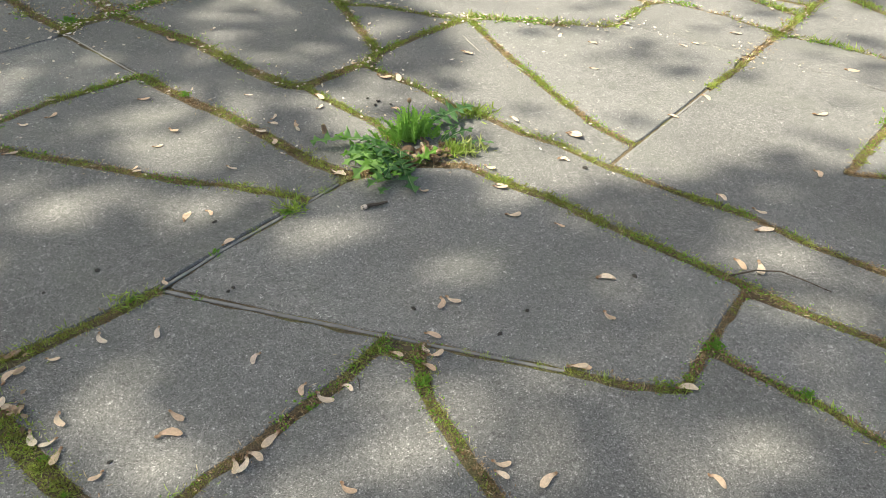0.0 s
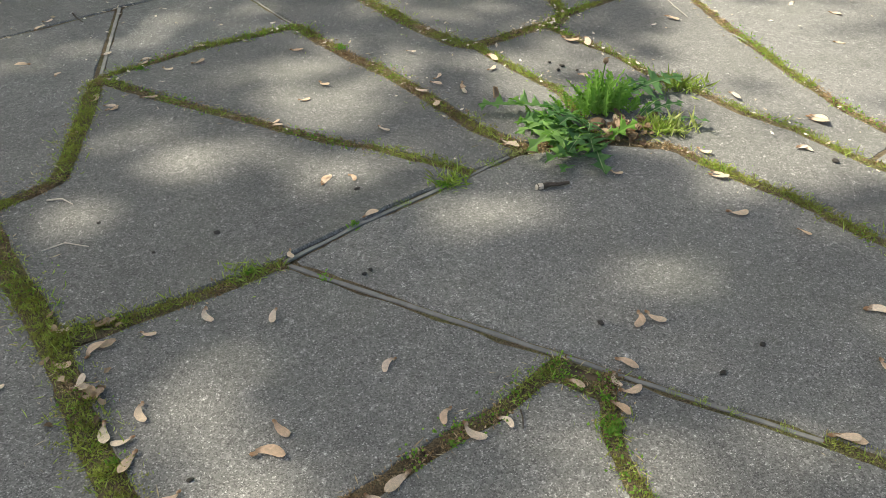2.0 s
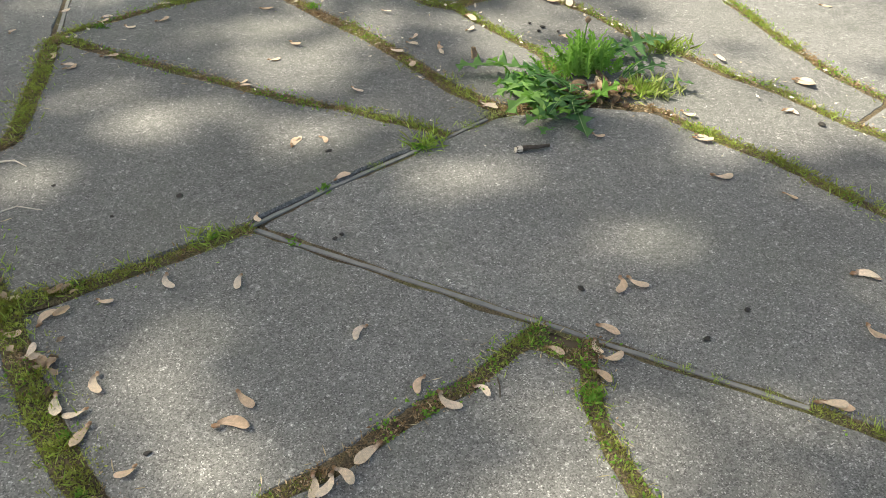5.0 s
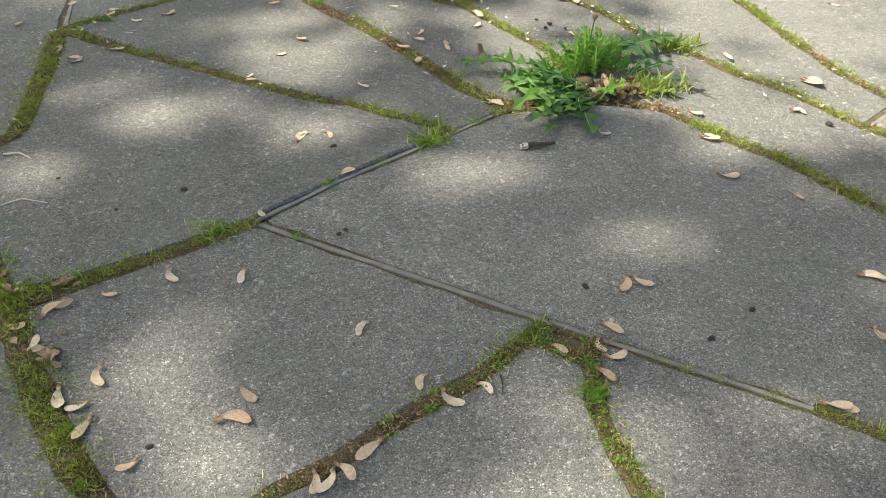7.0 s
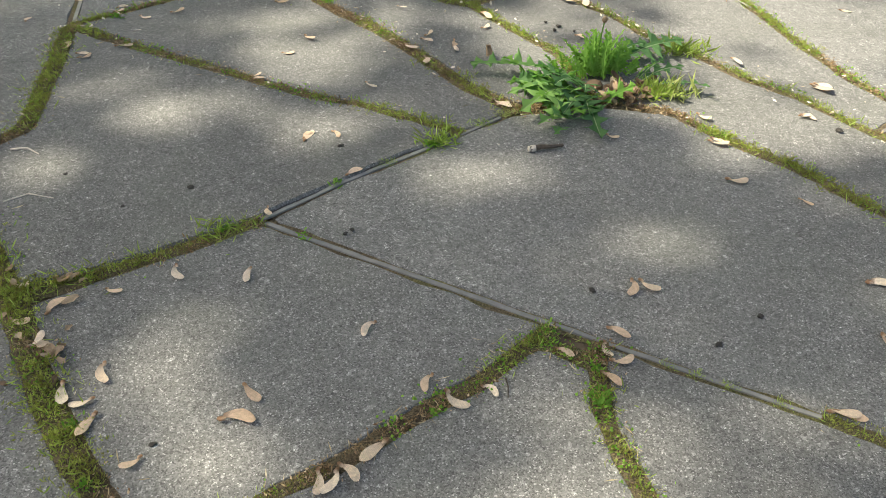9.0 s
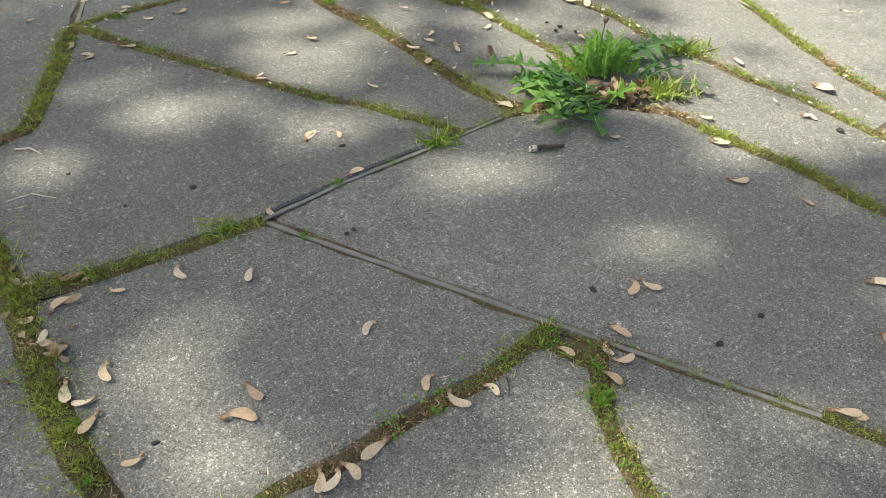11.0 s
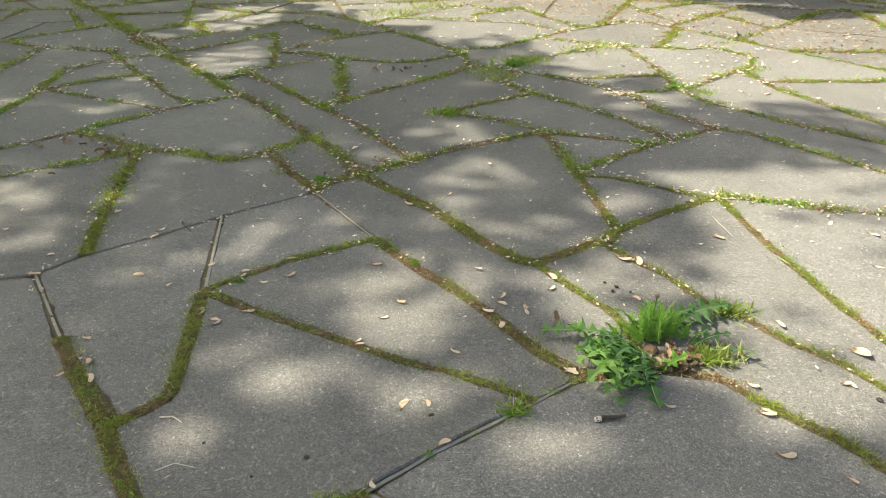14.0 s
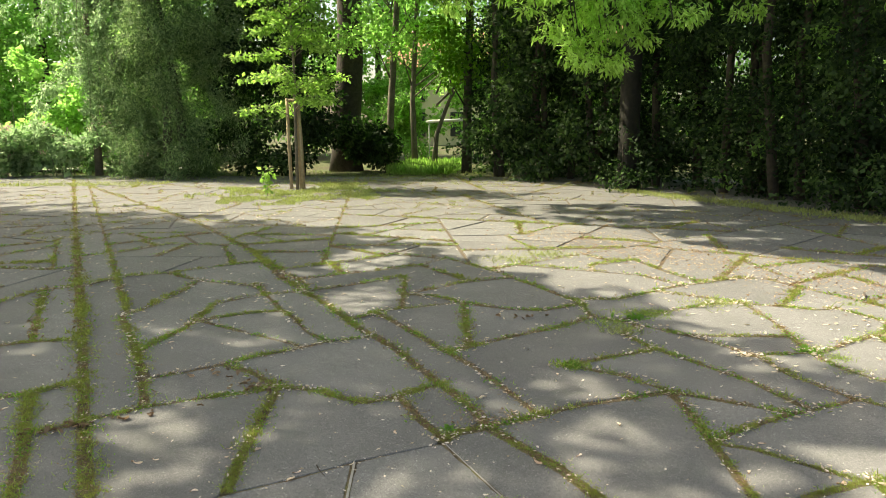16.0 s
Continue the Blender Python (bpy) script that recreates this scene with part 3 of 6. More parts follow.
def halves(ring, at, way, width):
    """A field cut in two along a line."""
    sides = ([], [])
    for p, q in zip(ring, ring[1:] + ring[:1]):
        s = (p[0] - at[0]) * way[1] - (p[1] - at[1]) * way[0]
        t = (q[0] - at[0]) * way[1] - (q[1] - at[1]) * way[0]
        sides[s > 0].append(p)
        if (s > 0) != (t > 0):
            k = s / (s - t)
            c = (p[0] + (q[0] - p[0]) * k, p[1] + (q[1] - p[1]) * k)
            sides[s > 0].append((*c, width))
            sides[s <= 0].append((*c, p[2]))
    return sides


def broken_up(ring, rng, out, lines):
    """Large fields are broken into slabs of the usual size, as the rest of the terrace is laid."""
    size = area(ring)
    mx, my = sum(p[0] for p in ring) / len(ring), sum(p[1] for p in ring) / len(ring)
    limit = (0.62 if my > 6 else 0.95) * rng.uniform(0.65, 1.5)
    if any((p[0] - 0.3) ** 2 + (p[1] - 0.8) ** 2 < 1.0 for p in ring):
        limit = 30.0                                   # the slabs at the viewer's feet stay whole
    if my < 3.4 and -2.3 < mx < 1.9:
        limit = max(limit, 3.0)
    if size < limit or len(ring) < 3:
        out.append(ring)
        return
    c = sum((p[0] - mx) * (p[1] - my) for p in ring)
    xx, yy = sum((p[0] - mx) ** 2 for p in ring), sum((p[1] - my) ** 2 for p in ring)
    axis = 0.5 * math.atan2(2 * c, xx - yy) + math.pi / 2 + rng.uniform(-0.6, 0.6)
    at = (mx + rng.uniform(-0.15, 0.15) * math.sqrt(size), my + rng.uniform(-0.15, 0.15) * math.sqrt(size))
    width = rng.choice((0.012, 0.02, 0.03, 0.035, 0.045))
    two = halves(ring, at, (math.cos(axis), math.sin(axis)), width)
    if any(len(h) < 3 or area(h) < 0.06 * size for h in two):
        out.append(ring)
        return
    new_ends = [Vector(p[:2]) for p in two[0] if p[2] == width and p not in ring] + [Vector(p[:2]) for p in two[1] if p[2] == width and p not in ring]
    if len(new_ends) == 2:
        lines.append((new_ends[0], new_ends[1], width))
    for h in two:
        broken_up(h, rng, out, lines)


def drawn_in(ring, spare):
    """The outline of the slab in a field: each side moved in by half its joint."""
    ring = [p for p, q in zip(ring, ring[1:] + ring[:1]) if (p[0] - q[0]) ** 2 + (p[1] - q[1]) ** 2 > 1.2e-3] 
    out = []
    for o, p, q in zip(ring[-1:] + ring[:-1], ring, ring[1:] + ring[:1]):
        a, b = Vector((p[0] - o[0], p[1] - o[1])), Vector((q[0] - p[0], q[1] - p[1]))
        if a.length < 1e-6 or b.length < 1e-6:
            continue
        na, nb = Vector((-a.y, a.x)).normalized(), Vector((-b.y, b.x)).normalized()
        wa, wb = o[2] / 2 + spare, p[2] / 2 + spare
        k = na.dot(nb)
        here = Vector(p[:2])
        if k > 0.94:
            out.append(here + (na + nb).normalized() * (wa + wb) / 2)
        else:
            u = (wa - k * wb) / (1 - k * k)
            v = (wb - k * wa) / (1 - k * k)
            step = na * u + nb * v
            out.append(here + (step if step.length < 0.16 else step.normalized() * 0.16))
    return out


def worn_outline(points, step, jitter):
    """An outline with its sides divided, its corners rounded and its edges chipped."""
    out = []
    for o, p, q in zip(points[-1:] + points[:-1], points, points[1:] + points[:1]):
        r = min(0.022, (o - p).length * 0.3, (q - p).length * 0.3)
        a, b = p + (o - p).normalized() * r, p + (q - p).normalized() * r
        sharp = (p - o).normalized().dot((q - p).normalized()) > 0.94
        out += [p] if sharp else [a, (a + b + 2 * p) / 4, b]
        nxt = min(0.022, (q - p).length * 0.3)
        far = q + (p - q).normalized() * nxt
        n = int((far - b).length / step)
        out += [b.lerp(far, (i + 1) / (n + 1)) for i in range(n)]
    done = []
    for p, q in zip(out, out[1:] + out[:1]):
        d = q - p
        if d.length < 1e-4:
            continue
        side = Vector((-d.y, d.x)).normalized()
        chip = wobble(p.x, p.y, 14) * 0.6 + wobble(p.x, p.y, 45, 3.1) * 0.6
        done.append(p + side * (jitter * chip))
    return done


def slab_mesh(outline, near):
    """A slab 45 mm thick with a worn arris."""
    mx, my = sum(p.x for p in outline) / len(outline), sum(p.y for p in outline) / len(outline)
    n = len(outline)
    inner = []
    for o, p, q in zip(outline[-1:] + outline[:-1], outline, outline[1:] + outline[:1]):
        d = (q - o)
        side = Vector((-d.y, d.x)).normalized() if d.length > 1e-6 else Vector((0, 0))
        inner.append(p + side * 0.004)
    verts = [(p.x - mx, p.y - my, 0.0) for p in inner]
    verts += [(p.x - mx, p.y - my, -0.005) for p in outline]
    verts += [(p.x - mx, p.y - my, -0.045) for p in outline]
    faces = [tuple(range(n))]
    for i in range(n):
        j = (i + 1) % n
        faces += [(i + n, j + n, j, i), (i + 2 * n, j + 2 * n, j + n, i + n)]
    me = bpy.data.meshes.new("slab")
    me.from_pydata(verts, [], faces)
    me.materials.append(CONCRETE)
    return me, (mx, my)


FIELDS, LINES = faces_of(tied(lengthened()))
rng = random.Random(5)
SLABS = []
for field in FIELDS:
    broken_up(field, rng, SLABS, LINES)

bed = bmesh.new()
bmesh.ops.create_grid(bed, x_segments=40, y_segments=40, size=1.0)
for v in bed.verts:
    v.co = Vector((X0 + (v.co.x + 1) / 2 * (X1 - X0), Y0 + (v.co.y + 1) / 2 * (Y1 - Y0), -0.0085 + 0.0015 * wobble(v.co.x, v.co.y, 9)))
pavement = tagged(part("pavement", bed, SOIL), "grey broken concrete slabs laid as crazy paving with mossy joints", "pavement", "", "structure")

order = sorted(SLABS, key=lambda r: (sum(p[0] for p in r) / len(r) + 0.5) ** 2 + (sum(p[1] for p in r) / len(r) - 1.0) ** 2)
far_verts, far_faces = [], []
for rank, ring in enumerate(order):
    near = rank < 290
    close = rank < 60
    outline = drawn_in(ring, 0.0)
    if len(outline) < 3:
        continue
    outline = worn_outline(outline, 0.03 if close else 0.08 if near else 0.3, 0.010 if close else 0.011)
    if area([(p.x, p.y) for p in outline]) < 0.003:
        continue
    me, (mx, my) = slab_mesh(outline, near)
    lift = rng.uniform(-0.003, 0.003)
    if near:
        ob = new("slab", me)
        ob.parent = pavement
        ob.location = (mx, my, lift)
        ob.rotation_euler = (radians(rng.uniform(-0.25, 0.25)), radians(rng.uniform(-0.25, 0.25)), 0)
    else:
        first = len(far_verts)
        far_verts += [(v.co.x + mx, v.co.y + my, v.co.z + lift) for v in me.vertices]
        far_faces += [tuple(first + i for i in p.vertices) for p in me.polygons]
        bpy.data.meshes.remove(me)
tagged(sheet("slab_rest", far_verts, far_faces, CONCRETE, pavement), "more of the same grey slabs", "", "", "stuff")

# ---- ground round the terrace ----
earth = bmesh.new()
bmesh.ops.create_grid(earth, x_segments=60, y_segments=60, size=160.0)
for v in earth.verts:
    v.co.z = -0.05
tagged(part("ground", earth, EARTH), "bare earth and thin grass under the trees", "ground", "", "structure")


def mortar_strip(a, b, width, material, label):
    """A raised fillet of mortar left in a joint."""
    bm = bmesh.new()
    a, b = Vector((*a, 0)), Vector((*b, 0))
    way = (b - a).normalized()
    side = Vector((-way.y, way.x, 0))
    n = max(4, int((b - a).length / 0.03))
    rows = []
    for i in range(n + 1):
        p = a.lerp(b, i / n)
        w = width / 2 * (1 + 0.15 * wobble(p.x, p.y, 16))
        top = -0.0015 + 0.003 * wobble(p.x, p.y, 25, 2.0)
        rows.append([bm.verts.new(p + side * s + Vector((0, 0, z))) for s, z in ((-w, -0.02), (-w * 0.9, top), (w * 0.9, top), (w, -0.02))])
    for r, q in zip(rows, rows[1:]):
        for k in range(3):
            bm.faces.new((r[k], q[k], q[k + 1], r[k + 1]))
    bm.faces.new(rows[0])
    bm.faces.new(rows[-1][::-1])
    bmesh.ops.recalc_face_normals(bm, faces=bm.faces[:])
    return part("mortar_strip", bm, material, pavement, label)


mortar_strip((-0.375, 1.104), (0.122, 0.837), 0.0095, MORTAR, "grey mortar fillet in an open joint")
mortar_strip((0.122, 0.837), (0.479, 0.648), 0.0085, MORTAR, "thin grey mortar fillet")
mortar_strip((-1.111, 2.513), (-1.008, 1.978), 0.0105, PALE_MORTAR, "pale mortar fillet in an open joint")
mortar_strip((-1.617, 2.064), (-1.535, 1.951), 0.0095, PALE_MORTAR, "pale broken mortar fillet")
mortar_strip((-1.528, 1.942), (-1.435, 1.815), 0.0085, PALE_MORTAR, "pale broken mortar fillet")
mortar_strip((-1.427, 1.803), (-1.346, 1.692), 0.009, PALE_MORTAR, "pale broken mortar fillet")
mortar_strip((-0.384, 1.113), (-0.244, 1.227), 0.0095, MORTAR, "dark mortar fillet")
mortar_strip((-0.244, 1.227), (0.011, 1.408), 0.0095, MORTAR, "dark mortar fillet")
mortar_strip((0.011, 1.408), (0.105, 1.477), 0.0085, MORTAR, "dark mortar fillet")
mortar_strip((0.975, 1.412), (1.273, 1.622), 0.0085, MORTAR, "grey mortar fillet beside a sunny slab")
mortar_strip((1.273, 1.622), (1.57, 1.828), 0.0085, MORTAR, "grey mortar fillet beside a sunny slab")
mortar_strip((-0.781, 2.738), (-0.486, 2.311), 0.006, PALE_MORTAR, "pale mortar fillet")

# ---- moss, grass and crumbs in the joints ----
g = np.random.default_rng(11)
floor_v, floor_f = [], []
LUSH = []


def lush_spot(x, y, r, more):
    """A stretch of joint where the moss grows thicker or thinner than elsewhere."""
    LUSH.append((x, y, r, more))


lush_spot(-0.66, 0.62, 0.16, 0.32)
lush_spot(-0.80, 0.95, 0.12, 0.30)
lush_spot(0.13, 0.70, 0.05, 0.40)
lush_spot(0.0, 0.80, 0.06, 0.25)
lush_spot(-0.08, 0.66, 0.15, -0.20)
lush_spot(-0.34, 0.50, 0.12, 0.15)
lush_spot(0.18, 0.58, 0.09, 0.28)
lush_spot(0.06, 0.83, 0.05, 0.2)
lush_spot(0.15, 0.77, 0.06, 0.35)
lush_spot(-1.5, 1.9, 0.5, 0.25)
lush_spot(-1.6, 2.9, 0.5, 0.25)
lush_spot(0.56, 1.48, 0.14, 0.32)
lush_spot(1.02, 1.75, 0.3, 0.25)
lush_spot(-2.12, 2.25, 0.35, 0.3)
lush_spot(-2.55, 2.95, 0.45, 0.3)
lush_spot(-3.15, 3.75, 0.5, 0.3)
lush_spot(-4.0, 4.9, 0.8, 0.25)
for x, y, r in ((0.08, 2.12, 0.14), (-0.62, 2.92, 0.22), (0.38, 2.33, 0.16), (-0.48, 2.31, 0.12), (-0.20, 2.45, 0.20), (-1.0, 1.95, 0.09), (-0.95, 1.55, 0.14), (-0.80, 0.95, 0.16), (0.95, 1.40, 0.10), (0.84, 2.65, 0.2), (-0.15, 3.2, 0.3), (0.3, 3.0, 0.2)):
    lush_spot(x, y, r, 0.30)


def lushness(x, y):
    more = sum(m for lx, ly, r, m in LUSH if (x - lx) ** 2 + (y - ly) ** 2 < r * r)
    return 0.60 + more + 0.60 * wobble(x, y, 2.3, 7.0) + 0.60 * wobble(x, y, 9.0, 1.0) + 0.25 * wobble(x, y, 30.0, 2.0)


stems = {"green": [], "brown": []}       # (place, way, length)
blades, leaflets, straws, flakes = [], [], [], []
BARE = (0.0181, 0.0161, 0.0152, 0.0125, 0.017, 0.0151, 0.011)     # joints with mortar in them


def throw(count, a, b, side, reach, z):
    """Places thrown along a joint, thinner towards its edges."""
    k, s = g.random(count), g.normal(size=count) * reach
    return np.stack([a.x + (b.x - a.x) * k + side.x * s, a.y + (b.y - a.y) * k + side.y * s, np.full(count, z)], 1)


for a, b, w in LINES:
    far = math.hypot((a.x + b.x) / 2 + 0.3, (a.y + b.y) / 2 - 0.6)
    if w < 0.006 or far > 17:
        continue
    bare = w < 0.010 or w in BARE
    length = (b - a).length
    way = (b - a).normalized()
    side = Vector((-way.y, way.x))
    # the earth and old moss that fill the joint, just under the slabs
    step = 0.008 if far < 2.2 else 0.025 if far < 5 else 0.1
    n = max(2, int(length / step))
    first = len(floor_v)
    for i in range(n + 1):
        p = a.lerp(b, i / n)
        for s in (-0.80, -0.4, 0.0, 0.4, 0.80):
            q = p + side * (w * s)
            z = -0.0028 + 0.0035 * min(1, max(0, lushness(q.x, q.y))) * (1 - 1.2 * s * s) + 0.0045 * wobble(q.x, q.y, 90, 4.0)
            floor_v.append((q.x, q.y, min(-0.0045 if bare or abs(s) > 0.7 else -0.0008, z)))
    for i in range(n):
        for k in range(4):
            o = first + i * 5 + k
            floor_f.append((o, o + 5, o + 6, o + 1))
    if bare:
        continue
    near = far < 2.4
    # cushions of moss and withered patches
    scale, per_metre, stalks = (0.9, 760, 10) if near else (1.7, 330, 8) if far < 5 else (3.0, 130, 8) if far < 9 else (4.2, 30, 6)
    for _ in range(int(length * per_metre * min(1.5, w / 0.030))):
        k, s = g.random(), g.normal() * (0.40 if near else 0.62)
        p = a.lerp(b, k)
        p += side * (w * (s + (0.45 if not near else 0.25) * wobble(p.x, p.y, 6.0, 11.0)))
        lush = lushness(p.x, p.y) + (0.35 * wobble(p.x, p.y, 14.0, 13.0) if near else 0.55 * wobble(p.x, p.y, 1.6, 13.0) - 0.10 + 0.35 * wobble(p.x, p.y, 6.5, 23.0))
        out = abs(s) > 0.55
        if out and (lush < (0.55 if near else 0.38) or g.random() < 0.4):
            continue
        alive = lush > (0.24 if near else 0.30) + 0.5 * g.random()
        if lush < 0.15 and g.random() < 0.6:
            continue                                   # bare earth shows
        r = (0.004 + 0.006 * g.random() ** 2) * scale * (0.7 + 0.55 * min(1.2, max(0, lush)))
        if not near and not alive and g.random() < 0.3:
            continue
        m = stalks if alive else stalks // 2
        turn, up = g.uniform(0, math.tau, m), np.sqrt(g.random(m))
        spot = np.stack([p.x + np.cos(turn) * up * r, p.y + np.sin(turn) * up * r, (0.001 if out else -0.0005) + (0.75 if alive else 0.5) * r * np.sqrt(1 - up * up) * max(0.5, min(1.2, lush))], 1)
        lean = np.stack([np.cos(turn) * up, np.sin(turn) * up, np.full(m, 0.9 if alive else 0.5)], 1) + g.normal(size=(m, 3)) * (0.35 if alive else 0.8)
        long = scale * g.uniform(0.0026, 0.0060, m) * (1.0 + 0.6 * max(0, lush - 0.5)) * (1 if alive else 2.0)
        stems["green" if alive else "brown"].append((spot, lean, long))
        for _ in range(int(g.random() < (0.20 if alive else 0.34)) + (0 if alive else 2 if near else 1 if far < 6 else 0)):
            flakes.append((p.x + g.normal() * 0.012 * scale, p.y + g.normal() * 0.012 * scale, scale * (0.8 if near else 1.0)))
    # thin grass, tiny round leaves and dry stalks, in patches
    grow = 1.0 if near else 1.7 if far < 5 else 2.8
    if far < 9:
        for spot in throw(int(length * (820 if near else 480 if far < 5 else 110)), a, b, side, (0.66 if near else 0.95) * w, 0.0):
            rich = lushness(spot[0], spot[1]) + 0.5 * wobble(spot[0], spot[1], 7.0, 17.0)
            if rich > 0.40 + 0.6 * g.random():
                blades.append((spot, grow * (0.006 + 0.013 * g.random() ** 1.5) * min(1.4, 0.5 + rich)))
        for spot in throw(int(length * (620 if near else 560 if far < 5 else 150)), a, b, side, (0.70 if near else 1.0) * w, 0.003 * grow):
            if wobble(spot[0], spot[1], 4.5, 19.0) + 0.5 * wobble(spot[0], spot[1], 17.0, 20.0) > 0.12:
                leaflets.append((spot + np.array([0, 0, 0.004 * g.random()]), grow * g.uniform(0.0035, 0.0075)))
        for spot in throw(int(length * (120 if near else 90 if far < 5 else 34)), a, b, side, 0.8 * w, 0.003 * grow):
            straws.append((spot, grow * g.uniform(0.007, 0.024)))
tagged(sheet("moss", floor_v, floor_f, MOSS, None, True), "brown earth and old moss filling the joints of the paving", "moss", "", "stuff")
for key, name, material, breadth, label in (("green", "moss_cushions", GRASS, 0.17, "green moss cushions standing in the joints"),
                                            ("brown", "dead_moss", DEAD_GRASS, 0.12, "brown withered moss stems and rootlets in the joints")):
    spot, lean, long = (np.concatenate([s[k] for s in stems[key]]) for k in range(3))
    v, f = leaf_quads(spot, unit(lean), unit(g.normal(size=spot.shape)), long, breadth)
    tagged(sheet(name, v.tolist(), f.tolist(), material), label, "moss", "", "stuff")
for name, rows, material, breadth, rise, label, kind_of in (
        ("joint_grass", blades, TUFT, 0.06, (0.75, 0.7), "thin green grass blades growing out of the joints", "grass"),
        ("joint_leaflets", leaflets, WEED, 0.40, (1.0, 0.45), "patches of tiny round green leaves in the joints", "plant"),
        ("dry_stalks", straws, STRAW, 0.045, (1.0, 0.06), "dry straw-coloured stalks lying in the joints", "litter")):
    spot, long = np.array([r[0] for r in rows]), np.array([r[1] for r in rows])
    ways = unit(g.normal(size=spot.shape) * np.array([rise[0], rise[0], 0.12]) + np.array([0, 0, rise[1]]))
    v, f = leaf_quads(spot, ways, unit(g.normal(size=spot.shape) * 0.5 + np.array([0, 0, 0.6])), long, breadth)
    tagged(sheet(name, v.tolist(), f.tolist(), material), label, kind_of, "", "stuff")
# brown litter gathers where joints meet
for x, y in ((-0.68, 2.99), (-0.55, 3.05), (-1.85, 3.30), (-2.05, 7.16)):
    for _ in range(150):
        flakes.append((x + g.normal() * 0.10, y + g.normal() * 0.045, 2.0))
spots = np.array([(x, y, 0.003) for x, y, _ in flakes])
size = np.array([0.0065 * s for _, _, s in flakes]) * g.uniform(0.4, 1.7, len(spots))
v, f = leaf_quads(spots, unit(g.normal(size=(len(spots), 3)) * np.array([1, 1, 0.35])), unit(g.normal(size=(len(spots), 3)) * 0.6 + np.array([0, 0, 1])), size, 0.24)
tagged(sheet("leaf_litter", v.tolist(), f.tolist(), LITTER), "brown crumbs of dead leaves caught in the joints", "litter", "", "stuff")

# pale seed husks and petals strewn over the slabs further off, thicker along the joints
n = 2100
spots = np.stack([g.uniform(-9, 4.5, n), 2.2 + 9.0 * g.random(n) ** 1.2, np.full(n, 0.009)], 1)
caught = []
while len(caught) < 5000:
    a, b, w = LINES[g.integers(len(LINES))]
    p = a.lerp(b, g.random())
    if 1.3 + 1.2 * g.random() < p.y < 10.5 and -3 - 0.7 * p.y < p.x < 1.5 + 0.4 * p.y:
        caught.append((p.x + g.normal() * 0.035, p.y + g.normal() * 0.035, 0.011))
spots = np.concatenate([spots, np.array(caught)])
n = len(spots)
reach = np.clip(spots[:, 1] / 4.2, 0.40, 1.2)
v, f = leaf_quads(spots, unit(g.normal(size=(n, 3)) * np.array([1, 1, 0.15])), unit(g.normal(size=(n, 3)) * 0.25 + np.array([0, 0, 1])), g.uniform(0.016, 0.040, n) * reach, 0.25)
tagged(sheet("seed_litter", v.tolist(), f.tolist(), PALE_LITTER), "pale dry seed husks strewn over the slabs", "litter", "", "stuff")
n = 5200
along = g.random(n)
spots = np.stack([-0.6 + 4.2 * along + g.normal(0, 0.35, n), 8.6 - 3.6 * along + g.normal(0, 0.55, n), np.full(n, 0.007)], 1)
v, f = leaf_quads(spots, unit(g.normal(size=(n, 3)) * np.array([1, 1, 0.12])), unit(g.normal(size=(n, 3)) * 0.2 + np.array([0, 0, 1])), g.uniform(0.010, 0.034, n), 0.34)
tagged(sheet("petal_litter", v.tolist(), f.tolist(), LITTER), "drift of reddish brown litter on sunlit slabs", "litter", "", "stuff")


# ---- the trees whose crowns shade the terrace ----
# high crowns out of view, their leaves placed to throw a set shade pattern
GAPS = []


def gap(x, y, rx, ry, left):
    """A gap in the crowns: the sun patch that it lets fall on the terrace, centre, half sizes and the share of leaves left in it."""
    GAPS.append((x, y, rx, ry, left))


gap(-0.79, 1.62, 0.09, 0.07, 0.2)
gap(-0.59, 1.49, 0.10, 0.08, 0.35)
gap(-0.82, 1.25, 0.10, 0.09, 0.15)
gap(-0.44, 1.74, 0.08, 0.06, 0.15)
gap(-0.30, 1.75, 0.09, 0.07, 0.15)
gap(-0.45, 1.99, 0.16, 0.08, 0.22)
gap(-0.30, 1.45, 0.06, 0.05, 0.3)
gap(-0.16, 1.95, 0.08, 0.05, 0.35)
gap(0.04, 1.25, 0.14, 0.07, 0.10)
gap(0.29, 1.01, 0.12, 0.07, 0.12)
gap(-0.45, 0.78, 0.12, 0.09, 0.22)
gap(-0.38, 0.60, 0.12, 0.08, 0.22)
gap(-0.27, 0.66, 0.07, 0.06, 0.6)
gap(0.69, 0.87, 0.05, 0.06, 0.15)
gap(0.05, 0.61, 0.14, 0.11, 0.14)
gap(0.10, 0.52, 0.10, 0.07, 0.25)
gap(0.22, 0.56, 0.16, 0.09, 0.16)
gap(0.37, 0.64, 0.10, 0.06, 0.35)
gap(0.22, 1.16, 0.07, 0.04, 0.5)
gap(0.07, 1.51, 0.08, 0.08, 0.4)
gap(0.28, 1.44, 0.09, 0.07, 0.4)
gap(0.48, 1.38, 0.08, 0.07, 0.4)
gap(0.25, 0.43, 0.11, 0.07, 0.2)
gap(-0.56, 0.63, 0.07, 0.08, 0.35)
gap(0.42, 0.38, 0.12, 0.08, 0.2)
gap(0.70, 0.36, 0.17, 0.09, 0.3)
gap(0.78, 0.73, 0.13, 0.08, 0.4)
gap(0.99, 0.40, 0.12, 0.08, 0.35)
gap(0.01, 0.53, 0.08, 0.06, 0.3)
gap(-0.10, 0.45, 0.10, 0.06, 0.4)
gap(1.28, 0.75, 0.20, 0.13, 0.2)
gap(1.10, 0.96, 0.20, 0.10, 0.25)
gap(0.92, 1.20, 0.16, 0.08, 0.3)
